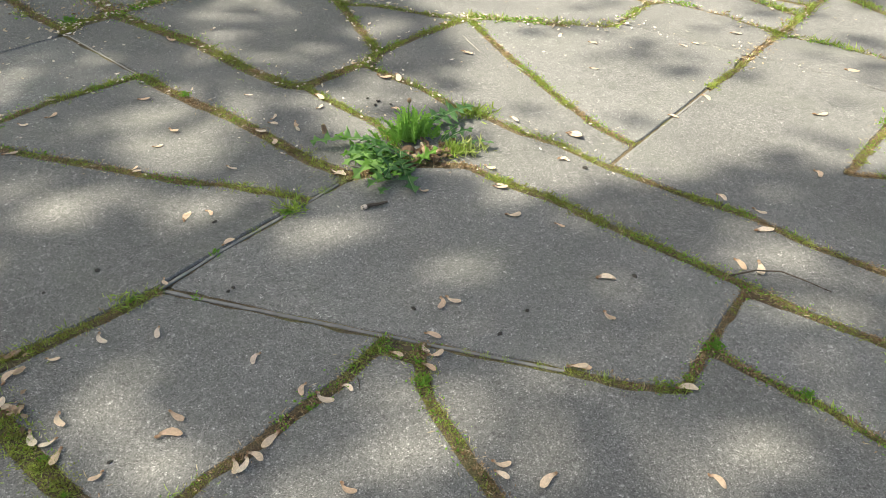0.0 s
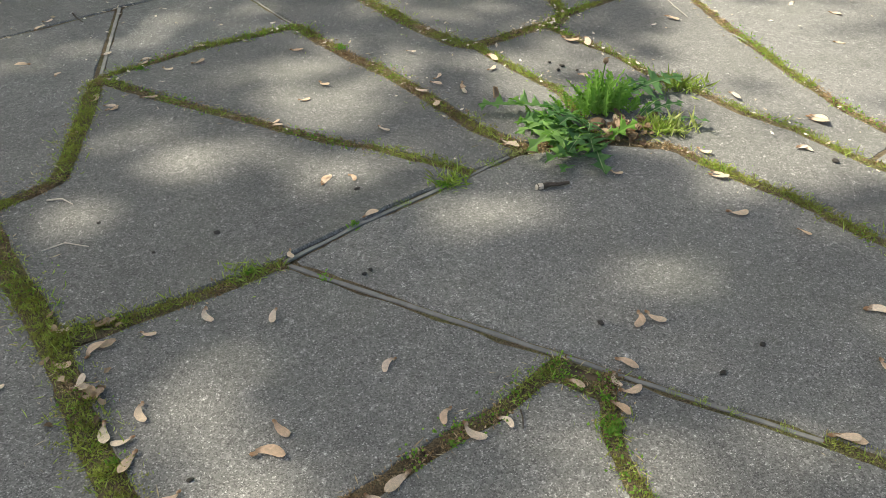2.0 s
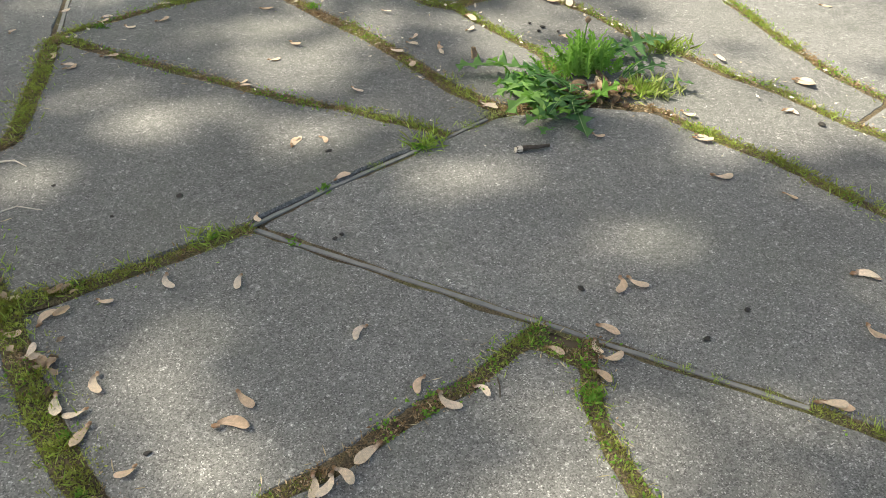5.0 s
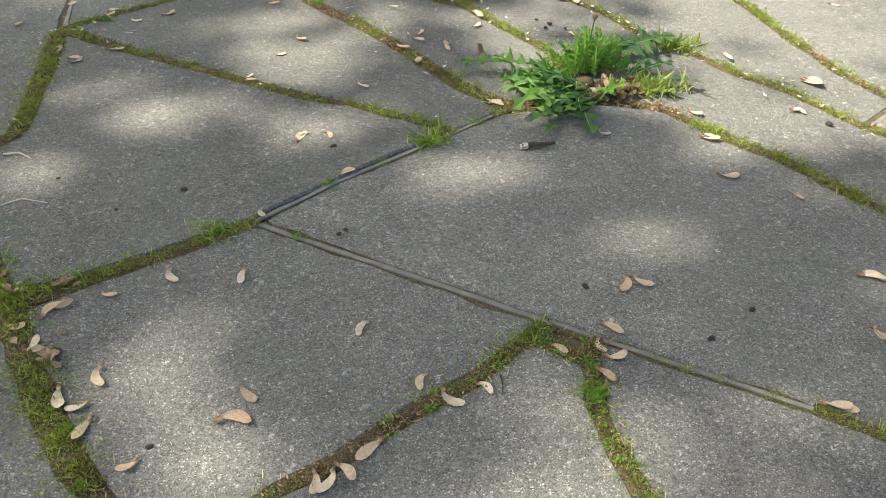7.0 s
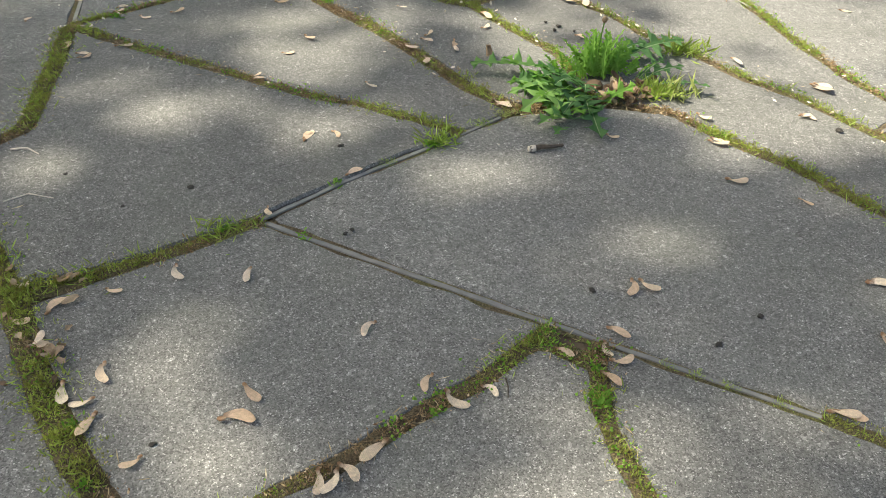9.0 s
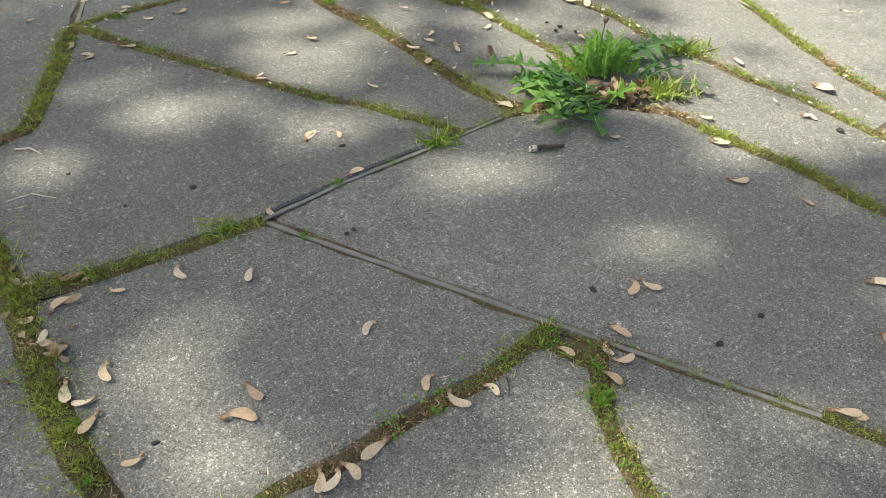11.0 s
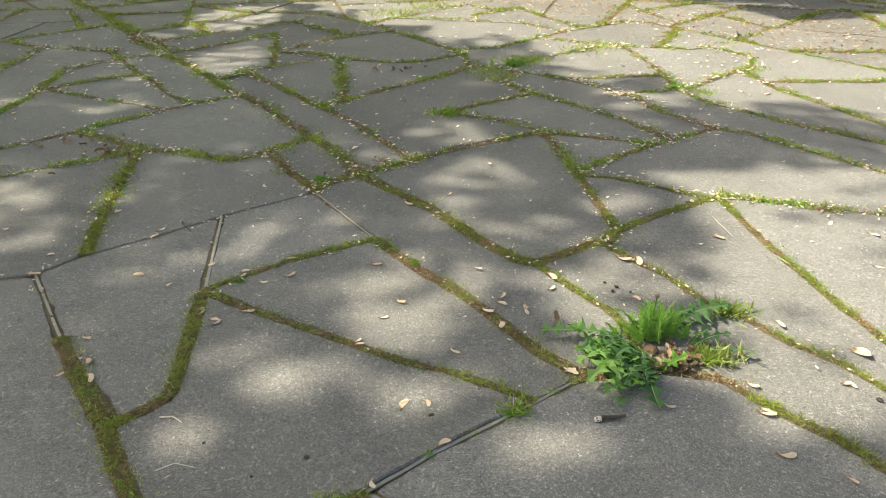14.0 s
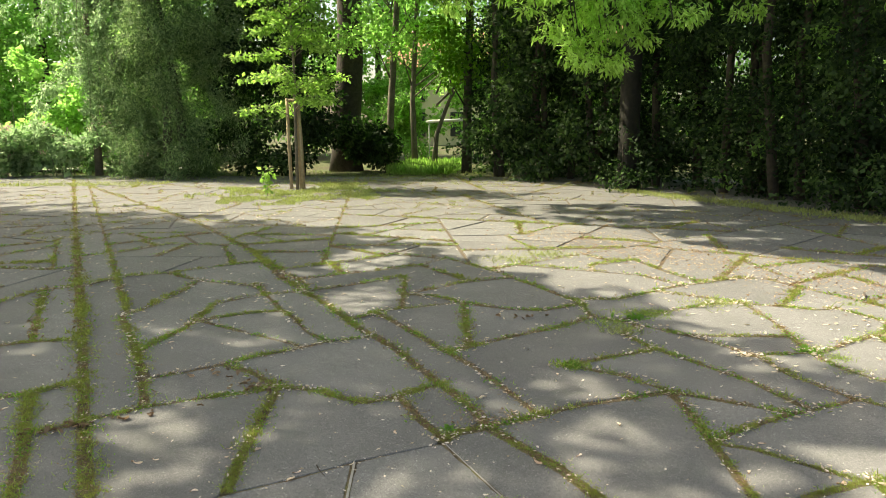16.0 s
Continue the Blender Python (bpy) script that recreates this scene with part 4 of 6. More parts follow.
gap(0.37, 1.71, 0.20, 0.14, 0.12)
gap(0.56, 1.58, 0.14, 0.13, 0.15)
gap(0.26, 1.60, 0.14, 0.10, 0.2)
gap(0.30, 1.97, 0.22, 0.13, 0.2)
gap(0.56, 2.05, 0.20, 0.14, 0.2)
gap(0.74, 1.42, 0.18, 0.14, 0.2)
gap(0.0, 2.30, 0.14, 0.08, 0.4)
gap(-2.10, 2.67, 0.23, 0.21, 0.12)
gap(-1.89, 2.19, 0.14, 0.12, 0.12)
gap(-1.77, 2.39, 0.14, 0.12, 0.25)
gap(-3.01, 4.16, 0.23, 0.15, 0.4)
gap(-2.19, 3.99, 0.31, 0.14, 0.35)
gap(-2.21, 6.72, 0.43, 0.69, 0.05)
gap(-1.76, 5.25, 0.22, 0.15, 0.3)
gap(-1.28, 2.12, 0.15, 0.12, 0.25)
gap(-0.80, 2.42, 0.17, 0.18, 0.32)
gap(-0.33, 2.07, 0.16, 0.11, 0.3)
gap(-0.37, 1.77, 0.15, 0.11, 0.2)
gap(-0.66, 1.50, 0.15, 0.09, 0.3)
gap(-0.19, 3.43, 0.19, 0.11, 0.15)
gap(-0.06, 2.89, 0.24, 0.25, 0.28)
gap(-0.10, 2.48, 0.18, 0.14, 0.28)
gap(1.20, 2.86, 0.17, 0.15, 0.2)
gap(0.75, 4.78, 0.29, 0.32, 0.1)
gap(0.83, 4.00, 0.19, 0.16, 0.3)
gap(-0.75, 6.91, 0.33, 0.51, 0.2)
gap(-1.50, 2.73, 0.18, 0.12, 0.5)
gap(0.43, 2.62, 0.14, 0.13, 0.35)
gap(-1.83, 5.15, 0.26, 0.46, 0.12)
gap(-2.77, 4.20, 0.27, 0.16, 0.4)
gap(-2.53, 6.09, 0.32, 0.36, 0.3)
gap(-10.22, 12.47, 1.11, 1.14, 0.3)
gap(-0.16, 3.48, 0.21, 0.12, 0.2)
gap(-0.93, 2.35, 0.13, 0.09, 0.3)


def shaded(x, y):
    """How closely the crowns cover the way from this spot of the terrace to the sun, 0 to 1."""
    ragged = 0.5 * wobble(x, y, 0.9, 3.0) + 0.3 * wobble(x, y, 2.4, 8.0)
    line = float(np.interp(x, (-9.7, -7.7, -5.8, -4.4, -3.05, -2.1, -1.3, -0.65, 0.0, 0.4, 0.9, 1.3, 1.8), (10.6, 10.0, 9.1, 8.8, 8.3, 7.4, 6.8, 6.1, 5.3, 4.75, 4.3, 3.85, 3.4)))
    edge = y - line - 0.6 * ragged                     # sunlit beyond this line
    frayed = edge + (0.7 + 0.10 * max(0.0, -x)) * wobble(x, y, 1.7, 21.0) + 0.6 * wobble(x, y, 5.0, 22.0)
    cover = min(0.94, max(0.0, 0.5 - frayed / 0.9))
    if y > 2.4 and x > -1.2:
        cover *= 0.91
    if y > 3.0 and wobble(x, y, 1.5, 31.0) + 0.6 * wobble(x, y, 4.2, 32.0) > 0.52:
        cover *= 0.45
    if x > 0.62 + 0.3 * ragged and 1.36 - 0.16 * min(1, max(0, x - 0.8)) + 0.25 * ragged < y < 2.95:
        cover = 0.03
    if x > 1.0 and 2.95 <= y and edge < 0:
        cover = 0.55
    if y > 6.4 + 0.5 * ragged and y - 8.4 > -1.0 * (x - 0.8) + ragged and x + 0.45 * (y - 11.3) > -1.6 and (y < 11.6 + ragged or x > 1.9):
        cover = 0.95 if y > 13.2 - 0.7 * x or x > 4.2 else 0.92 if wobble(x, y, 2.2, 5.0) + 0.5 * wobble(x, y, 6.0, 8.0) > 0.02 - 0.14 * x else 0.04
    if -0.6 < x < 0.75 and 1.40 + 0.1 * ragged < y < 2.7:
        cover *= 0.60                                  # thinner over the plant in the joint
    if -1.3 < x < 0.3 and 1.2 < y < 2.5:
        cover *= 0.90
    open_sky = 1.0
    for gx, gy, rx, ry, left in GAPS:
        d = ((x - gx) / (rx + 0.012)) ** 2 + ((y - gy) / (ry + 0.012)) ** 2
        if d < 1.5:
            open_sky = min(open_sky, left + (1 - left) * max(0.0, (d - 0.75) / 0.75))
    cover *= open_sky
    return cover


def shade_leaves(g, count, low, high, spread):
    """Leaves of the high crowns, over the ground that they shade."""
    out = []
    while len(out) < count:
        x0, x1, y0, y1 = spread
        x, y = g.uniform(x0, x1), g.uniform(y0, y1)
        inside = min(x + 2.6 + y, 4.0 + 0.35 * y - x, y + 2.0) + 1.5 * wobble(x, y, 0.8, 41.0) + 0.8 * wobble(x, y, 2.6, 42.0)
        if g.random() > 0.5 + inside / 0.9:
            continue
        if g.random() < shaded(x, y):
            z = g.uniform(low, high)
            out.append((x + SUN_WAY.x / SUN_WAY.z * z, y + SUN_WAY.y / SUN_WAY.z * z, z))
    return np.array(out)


def crown(name, spots, size, g, material, thing):
    n = len(spots)
    ups = unit(g.normal(size=(n, 3)) * 0.35 + np.array(SUN_WAY))
    ways = unit(np.cross(ups, unit(g.normal(size=(n, 3)))))
    long = size * g.uniform(0.75, 1.3, n)
    v, f = leaf_quads(spots - ways * long[:, None] * 0.5, ways, ups, long, 0.42)
    return under(sheet(name, v.tolist(), f.tolist(), material), thing)


def trunk(name, points, radii, material, thing, sides=12):
    bm = tube(bmesh.new(), points, radii, sides)
    for v in bm.verts:
        v.co += 0.06 * Vector((wobble(v.co.x * 3, v.co.z, 1.3), wobble(v.co.y * 3, v.co.z, 1.3, 4.0), 0)) * min(1, radii[0] * 3)
    ob = under(part(name, bm, material), thing)
    ob.data.polygons.foreach_set("use_smooth", [True] * len(ob.data.polygons))
    return ob


g = np.random.default_rng(3)
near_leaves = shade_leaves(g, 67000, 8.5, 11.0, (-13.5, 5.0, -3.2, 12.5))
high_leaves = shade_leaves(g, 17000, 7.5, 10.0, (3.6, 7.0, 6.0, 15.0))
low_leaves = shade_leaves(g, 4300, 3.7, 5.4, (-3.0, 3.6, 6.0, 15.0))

maple = tagged(empty("maple_tree", 0.96, 14.6), "tall maple with a dark shaded trunk and drooping sunlit light green boughs", "tree")
trunk("trunk", [(0.96, 14.6, -0.05), (0.96, 14.6, 0.5), (0.95, 14.6, 2.5), (1.1, 14.9, 5.0), (1.5, 15.7, 7.6)], [0.27, 0.21, 0.19, 0.17, 0.13], SHADED_BARK, maple)
for tip in ((-2.8, 11.0, 8.6), (-2.2, 14.0, 9.0), (-3.4, 8.5, 8.8)):
    trunk("limb", [(1.58, 15.8, 6.2), tuple(Vector((1.58, 15.8, 6.2)).lerp(Vector(tip), 0.5) + Vector((0, 0, 0.9))), tip], [0.05, 0.035, 0.015], BARK, maple, 7)
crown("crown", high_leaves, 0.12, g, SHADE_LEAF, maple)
crown("lower_crown", low_leaves, 0.12, g, SUNLIT_LEAF, maple)
rng = random.Random(8)
bough = []
for _ in range(150):
    x = rng.gauss(0.2, 0.7) if rng.random() < 0.5 else rng.uniform(-3.2, 4.2)
    low = float(np.interp(x, (-3.2, -2.0, -0.95, -0.65, -0.3, 0.45, 0.7, 1.7, 2.8), (3.4, 3.0, 2.9, 2.35, 2.05, 2.05, 2.4, 2.7, 2.9))) + 0.25 * abs(wobble(x, 0, 1.9))
    bough.append((x, rng.uniform(10.4, 11.8) - 0.35 * max(0, x - 1.2), low + rng.random() ** 1.4 * 2.0, rng.uniform(0.10, 0.26), rng.uniform(0.08, 0.2)))
under(leaf_cloud("bough_leaves", bough, 8000, 0.115, SUNLIT_LEAF, None, 21, 0.20, 0.75, 0.6, -0.6), maple)
for k in range(7):
    x = rng.uniform(-1.0, 1.4)
    trunk("twig", [(1.5, 15.75, 5.0), (x * 0.5 + 0.5, 12.2, 4.6), (x, 10.9, 3.2), (x + 0.1, 10.7, 2.6)], [0.05, 0.035, 0.015, 0.006], BARK, maple, 5)

ash = tagged(empty("ash_tree", -6.57, 20.2), "old broad tree with a thick grey-brown trunk", "tree")
trunk("trunk", [(-6.57, 20.2, -0.05), (-6.55, 20.2, 0.6), (-6.38, 20.2, 3.0), (-6.3, 20.2, 6.0), (-6.5, 20.0, 8.5)], [0.52, 0.40, 0.36, 0.33, 0.26], BARK, ash)
for tip in ((-8.5, 18.0, 9.0), (-4.8, 18.5, 9.2), (-6.0, 21.5, 9.3)):
    trunk("limb", [(-6.8, 20.1, 6.8), tuple(Vector((-6.8, 20.1, 6.8)).lerp(Vector(tip), 0.5) + Vector((0, 0, 0.9))), tip], [0.035, 0.03, 0.012], BARK, ash, 7)
under(leaf_cloud("crown", spread_clumps(rng, (-9.0, -4.2, 17.5, 22.0, 3.4, 9.5), 44, 0.6), 6500, 0.13, WOOD_LEAF, None, 22), ash)

# unseen leaves and limbs added to keep the sun off hedge and maple trunk
shade = []
while len(shade) < 9500:
    x, y, z = g.uniform(-1.6, 8.0), g.uniform(10.0, 18.5), g.uniform(6.6, 9.4)
    if y > 0.25 + float(np.interp(x, (-2.5, -0.27, 1.0, 2.4, 4.0, 7.0), (16.7, 15.0, 13.9, 12.1, 10.3, 6.5))) and wobble(x, y, 1.4, 51.0) > -0.28:
        shade.append((x + SUN_WAY.x / SUN_WAY.z * z, y + SUN_WAY.y / SUN_WAY.z * z, z))
crown("upper_crown", np.array(shade), 0.13, g, SHADE_LEAF, ash)
for tip in ((-6.5, 16.0, 8.2), (-3.5, 15.5, 8.4), (-1.5, 13.5, 8.2), (-4.5, 18.5, 8.8)):
    trunk("limb", [(-6.4, 20.1, 6.4), tuple(Vector((-6.4, 20.1, 6.4)).lerp(Vector(tip), 0.5) + Vector((0, 0, 0.9))), tip], [0.09, 0.05, 0.012], BARK, ash, 7)

# a wide crown added out of view to shade the near part of the terrace
shade_helper = tagged(empty("unseen_shade_tree", -17.3, 5.4), "large wide-crowned tree added out of view to shade the terrace", "tree")
trunk("trunk", [(-17.3, 5.4, -0.05), (-17.3, 5.4, 0.6), (-17.2, 5.4, 3.5), (-17.0, 5.4, 6.5)], [0.55, 0.42, 0.36, 0.3], BARK, shade_helper)
for tip in ((-8.3, 3.4, 9.6), (-9.8, 6.4, 9.8), (-11.3, 9.4, 9.5), (-13.3, 3.4, 9.4), (-14.8, 8.9, 9.2)):
    trunk("limb", [(-17.0, 5.4, 6.0), tuple(Vector((-17.0, 5.4, 6.0)).lerp(Vector(tip), 0.5) + Vector((0, 0, 0.9))), tip], [0.06, 0.035, 0.012], BARK, shade_helper, 7)
crown("crown", near_leaves, 0.12, g, SHADE_LEAF, shade_helper)

# ---- the young staked tree ----
lime = tagged(empty("young_tree", -5.66, 13.87), "young lime-green tree tied between three wooden stakes", "tree")
trunk("trunk", [(-5.68, 13.9, 0), (-5.67, 13.9, 1.2), (-5.64, 13.88, 2.4), (-5.68, 13.9, 3.6), (-5.63, 13.9, 4.6)], [0.035, 0.032, 0.028, 0.02, 0.01], PALE_BARK, lime, 8)
for dx, dy in ((-0.145, -0.03), (-0.02, 0.19), (0.115, -0.03)):
    trunk("stake", [(-5.68 + dx, 13.98 + dy, -0.02), (-5.70 + dx, 13.98 + dy * 0.9, 0.95), (-5.72 + dx * 0.9, 13.98 + dy * 0.8, 1.84)], [0.037, 0.036, 0.034], STAKE, lime, 10)
bar = bmesh.new()
for p, q in (((-0.17, 0.0), (-0.06, 0.16)), ((-0.06, 0.16), (0.06, 0.0)), ((0.06, 0.0), (-0.17, 0.0))):
    tube(bar, [(-5.68 + p[0], 13.95 + p[1], 1.80), (-5.68 + q[0], 13.95 + q[1], 1.80)], [0.03, 0.03], 6)
under(part("tie_frame", bar, STAKE), lime)
rng = random.Random(4)
tiers = []
for k in range(44):
    z = 1.62 + 0.47 * (k // 6) + rng.uniform(-0.25, 0.25)
    reach = (1.15 if z < 2.5 else 0.9 if z < 3.3 else 0.8) * rng.uniform(0.7, 1.05)
    turn = k * 2.4 + rng.uniform(-0.4, 0.4)
    at = Vector((-5.68, 13.9, z + 0.25))
    out = at + Vector((math.cos(turn) * reach, math.sin(turn) * reach, 0.12 - 0.3 * rng.random()))
    trunk("branch", [tuple(at + Vector((0, 0, -0.2))), tuple(at.lerp(out, 0.55) + Vector((0, 0, 0.1))), tuple(out)], [0.012, 0.008, 0.003], PALE_BARK, lime, 4)
    for s in (0.35, 0.6, 0.8, 1.0):
        p = at.lerp(out, s)
        tiers.append((p.x + rng.uniform(-0.12, 0.12), p.y + rng.uniform(-0.12, 0.12), p.z - 0.08 * s * s + 0.05, 0.2, 0.07))
under(leaf_cloud("crown", tiers, 8200, 0.085, LIME_LEAF, None, 5, 0.36, 0.8, 0.5, -0.3), lime)

sapling = tagged(empty("sapling", -5.75, 12.52), "small leafy sapling in the grass", "plant")
trunk("stem", [(-5.75, 12.52, -0.02), (-5.74, 12.52, 0.28), (-5.76, 12.52, 0.5)], [0.006, 0.005, 0.003], PALE_BARK, sapling, 5)
under(leaf_cloud("leaves", [(-5.75, 12.52, 0.42, 0.12, 0.14), (-5.75, 12.52, 0.2, 0.08, 0.12)], 90, 0.09, LIME_LEAF, None, 6), sapling)

# ---- shrubs and trees round the edge ----
rng = random.Random(14)
yew = tagged(empty("yew_shrub", -10.1, 16.9), "large grey-green yew reaching down to the ground", "shrub")
clumps = []
for k in range(270):
    turn, z = rng.uniform(0, math.tau), rng.uniform(0.1, 7.0)
    r = (1.75 + 0.25 * math.sin(3 * turn) + 0.2 * math.sin(5 * turn + 2 * z)) * (1.0 if z < 2.5 else 1 - 0.08 * (z - 2.5)) * rng.uniform(0.40, 1.06) * (0.85 if z < 0.5 else 1)
    clumps.append((-10.15 + math.cos(turn) * r, 17.2 + math.sin(turn) * r * 0.75, z, rng.uniform(0.22, 0.50), rng.uniform(0.25, 0.75)))
under(leaf_cloud("sprays", clumps, 120000, 0.10, YEW_LEAF, None, 31, 0.13, 0.3, 0.6, -0.5), yew)
for k in range(2):
    x, y = -10.1 + rng.uniform(-0.4, 0.4), 17.2 + rng.uniform(-0.3, 0.3)
    trunk("stem", [(x, y, -0.05), (x + rng.uniform(-0.3, 0.3), y, 2.0), (x + rng.uniform(-0.8, 0.8), y, 5.5)], [0.13, 0.1, 0.03], BARK, yew, 7)

willow = tagged(empty("drooping_tree", -12.6, 17.4), "pale-leaved tree with drooping branches beside the yew", "tree")
trunk("trunk", [(-12.6, 17.4, -0.05), (-12.55, 17.4, 2.0), (-12.6, 17.4, 5.5)], [0.10, 0.085, 0.05], PALE_BARK, willow, 8)
fronds = []
for k in range(22):
    turn, top, reach = rng.uniform(-2.6, 0.5), rng.uniform(2.4, 6.0), rng.uniform(0.8, 2.1)
    arc = [Vector((-12.6 + math.cos(turn) * reach * q, 17.4 + math.sin(turn) * reach * 0.7 * q, top + 0.5 * q - 1.9 * q * q)) for q in (0, 0.35, 0.7, 1.0)]
    trunk("branch", [tuple(p) for p in arc], [0.016, 0.012, 0.007, 0.003], PALE_BARK, willow, 5)
    fronds += [(p.x + rng.uniform(-0.1, 0.1), p.y, p.z - 0.12, rng.uniform(0.14, 0.26), rng.uniform(0.16, 0.36)) for p in (arc[1], arc[1].lerp(arc[2], 0.5), arc[2], arc[2].lerp(arc[3], 0.5), arc[3])]
under(leaf_cloud("crown", fronds, 15000, 0.095, SHRUB_LEAF, None, 34, 0.22, 0.5, 0.6, -0.9), willow)

dark = tagged(empty("holly_shrub", -7.0, 18.4), "dense dark evergreen shrub behind the staked tree", "shrub")
under(leaf_cloud("leaves", spread_clumps(rng, (-9.2, -6.3, 17.3, 19.4, 0.2, 5.8), 90, 0.55), 24000, 0.12, SHADED_LEAF, None, 32), dark)
trunk("stem", [(-7.3, 18.5, -0.05), (-7.3, 18.5, 2.5), (-7.1, 18.5, 5.0)], [0.12, 0.1, 0.04], BARK, dark, 7)

laurel = tagged(empty("laurel_shrub", -5.3, 19.7), "round dark glossy laurel shrub", "shrub")
under(leaf_cloud("leaves", spread_clumps(rng, (-6.2, -5.2, 19.3, 20.4, 0.15, 1.25), 20, 0.40), 4200, 0.13, SHADED_LEAF, None, 33), laurel)
trunk("stem", [(-5.3, 19.9, -0.05), (-5.3, 19.9, 0.8)], [0.06, 0.03], BARK, laurel, 6)


def thin_tree(x, y, points, radii, bark, boxes, count, leaf, seed, label):
    """A slender tree with leaves in loose clumps."""
    tree = tagged(empty("tree", x, y), label, "tree")
    trunk("trunk", [(x + a, y + b, z) for a, b, z in points], radii, bark, tree, 9)
    local = random.Random(seed)
    clumps = [c for box, n, r in boxes for c in spread_clumps(local, box, n, r)]
    under(leaf_cloud("crown", clumps, count, 0.14, leaf, None, seed), tree)
    for c in clumps[:8 if count > 2000 else 3]:
        z = min(c[2] * 0.8, points[-1][2] * 0.9)
        trunk("branch", [(x + points[1][0], y + points[1][1], z * 0.85), tuple(c[:3])], [0.03, 0.008], bark, tree, 5)
    return tree


thin_tree(-5.6, 21.5, [(0, 0, -0.05), (0.1, 0, 2), (0.35, 0, 5), (0.4, 0, 8)], [0.12, 0.10, 0.085, 0.05], PALE_BARK, [((-8.0, -3.2, 20.5, 23.5, 3.0, 8.5), 44, 0.45)], 5200, WOOD_LEAF, 41, "slender tree with a pale trunk and light green leaves")
thin_tree(-4.9, 22.0, [(0, 0, -0.05), (-0.05, 0, 2), (0.15, 0, 5), (0.3, 0, 8)], [0.10, 0.085, 0.07, 0.04], PALE_BARK, [((-6.5, -2.5, 21, 24, 3.0, 8.5), 30, 0.45)], 3200, WOOD_LEAF, 42, "slender tree with a pale trunk beside another")
thin_tree(-4.05, 20.6, [(0, 0, -0.05), (0.1, 0, 1.0), (0.45, 0, 1.9), (0.95, 0, 2.8)], [0.08, 0.065, 0.05, 0.025], PALE_BARK, [((-4.2, -2.6, 20.2, 21.4, 2.0, 3.4), 12, 0.3)], 900, WOOD_LEAF, 43, "small leaning tree with a thin pale trunk")
thin_tree(-2.95, 19.6, [(0, 0, -0.05), (0.02, 0, 1.5), (0.1, 0, 4), (0.1, 0, 8)], [0.15, 0.12, 0.11, 0.06], BARK, [((-3.4, -0.4, 18.6, 21, 2.4, 8), 44, 0.65)], 12000, SHADE_LEAF, 44, "dark-trunked tree with dense foliage")

# dense dark planting along the far side and down the other edge
def view_hole(c):
    """Whether a clump would close the gap in the planting through which the sky shows."""
    return abs(c[0] + 0.3 - 0.2145 * c[1]) < 0.030 * c[1] and abs(c[2] - 1.34 - 0.073 * c[1]) < 0.026 * c[1]


HEDGE = ((-1.45, 17.2), (-0.6, 16.6), (0.6, 15.9), (1.9, 14.7), (2.9, 13.4), (3.7, 12.2), (4.4, 11.0), (5.1, 9.8), (5.8, 8.5), (6.5, 7.1))
for k, (x, y) in enumerate(HEDGE):
    bush = tagged(empty("hedge_shrub", x, y), "tall dark evergreen shrub in a dense row in shade", "shrub", "dark shrubs along the terrace")
    local = random.Random(60 + k)
    clumps = spread_clumps(local, (x - 1.1, x + 1.1, y - 0.5, y + 1.5, 0.1, 6.5), 70, 0.5)
    clumps += spread_clumps(local, (x - 0.9, x + 0.9, y - 0.8, y + 0.2, 0.05, 1.6), 18, 0.32)
    clumps = [c for c in clumps if not (2.6 < c[2] < 3.7 and 3.4 < c[0] < 4.4 and k in (4, 5, 6))]
    clumps += spread_clumps(local, (x - 1.3, x + 1.3, y + 1.2, y + 2.6, 0.1, 7.5), 60, 0.6)
    clumps = [c for c in clumps if not (abs(c[0] - 0.96) < 0.5 and c[1] < 14.8 and c[2] > 0.7)]
    clumps = [c for c in clumps if not view_hole(c)]
    under(leaf_cloud("leaves", clumps, 17000 if k < 4 else 24000, 0.12 if k < 4 else 0.09, SHADED_LEAF, None, 70 + k, 0.30, 0.5), bush)
    # brighter clumps whose colour stands for glimpses of sunlit foliage in the dark row
    bright = [(local.uniform(x - 1.1, x + 1.1), y + local.uniform(-0.2, 2.0), local.uniform(0.2, 5.0), local.uniform(0.10, 0.28), local.uniform(0.10, 0.3)) for _ in range(9)]
    under(leaf_cloud("young_growth", [c for c in bright if not view_hole(c)], 420, 0.10, WOOD_LEAF, None, 270 + k, 0.30, 0.6), bush)["kind"] = "stuff"
    for m in range(3):
        sx = x + local.uniform(-0.5, 0.5)
        trunk("stem", [(sx, y + 0.5, -0.05), (sx + local.uniform(-0.3, 0.3), y + 0.6, 2.5), (sx + local.uniform(-0.6, 0.6), y + 0.7, 6.0)], [0.09, 0.07, 0.02], BARK, bush, 6)
tuft = tagged(empty("low_shrub", 0.85, 14.0), "small leafy shrub with ivy at the foot of the maple", "shrub")
under(leaf_cloud("leaves", spread_clumps(rng, (0.3, 1.2, 13.8, 14.4, 0.1, 1.3), 20, 0.2), 520, 0.08, SHADED_LEAF, None, 91), tuft)
trunk("stem", [(0.8, 14.05, -0.05), (0.8, 14.05, 0.9)], [0.012, 0.005], BARK, tuft, 5)

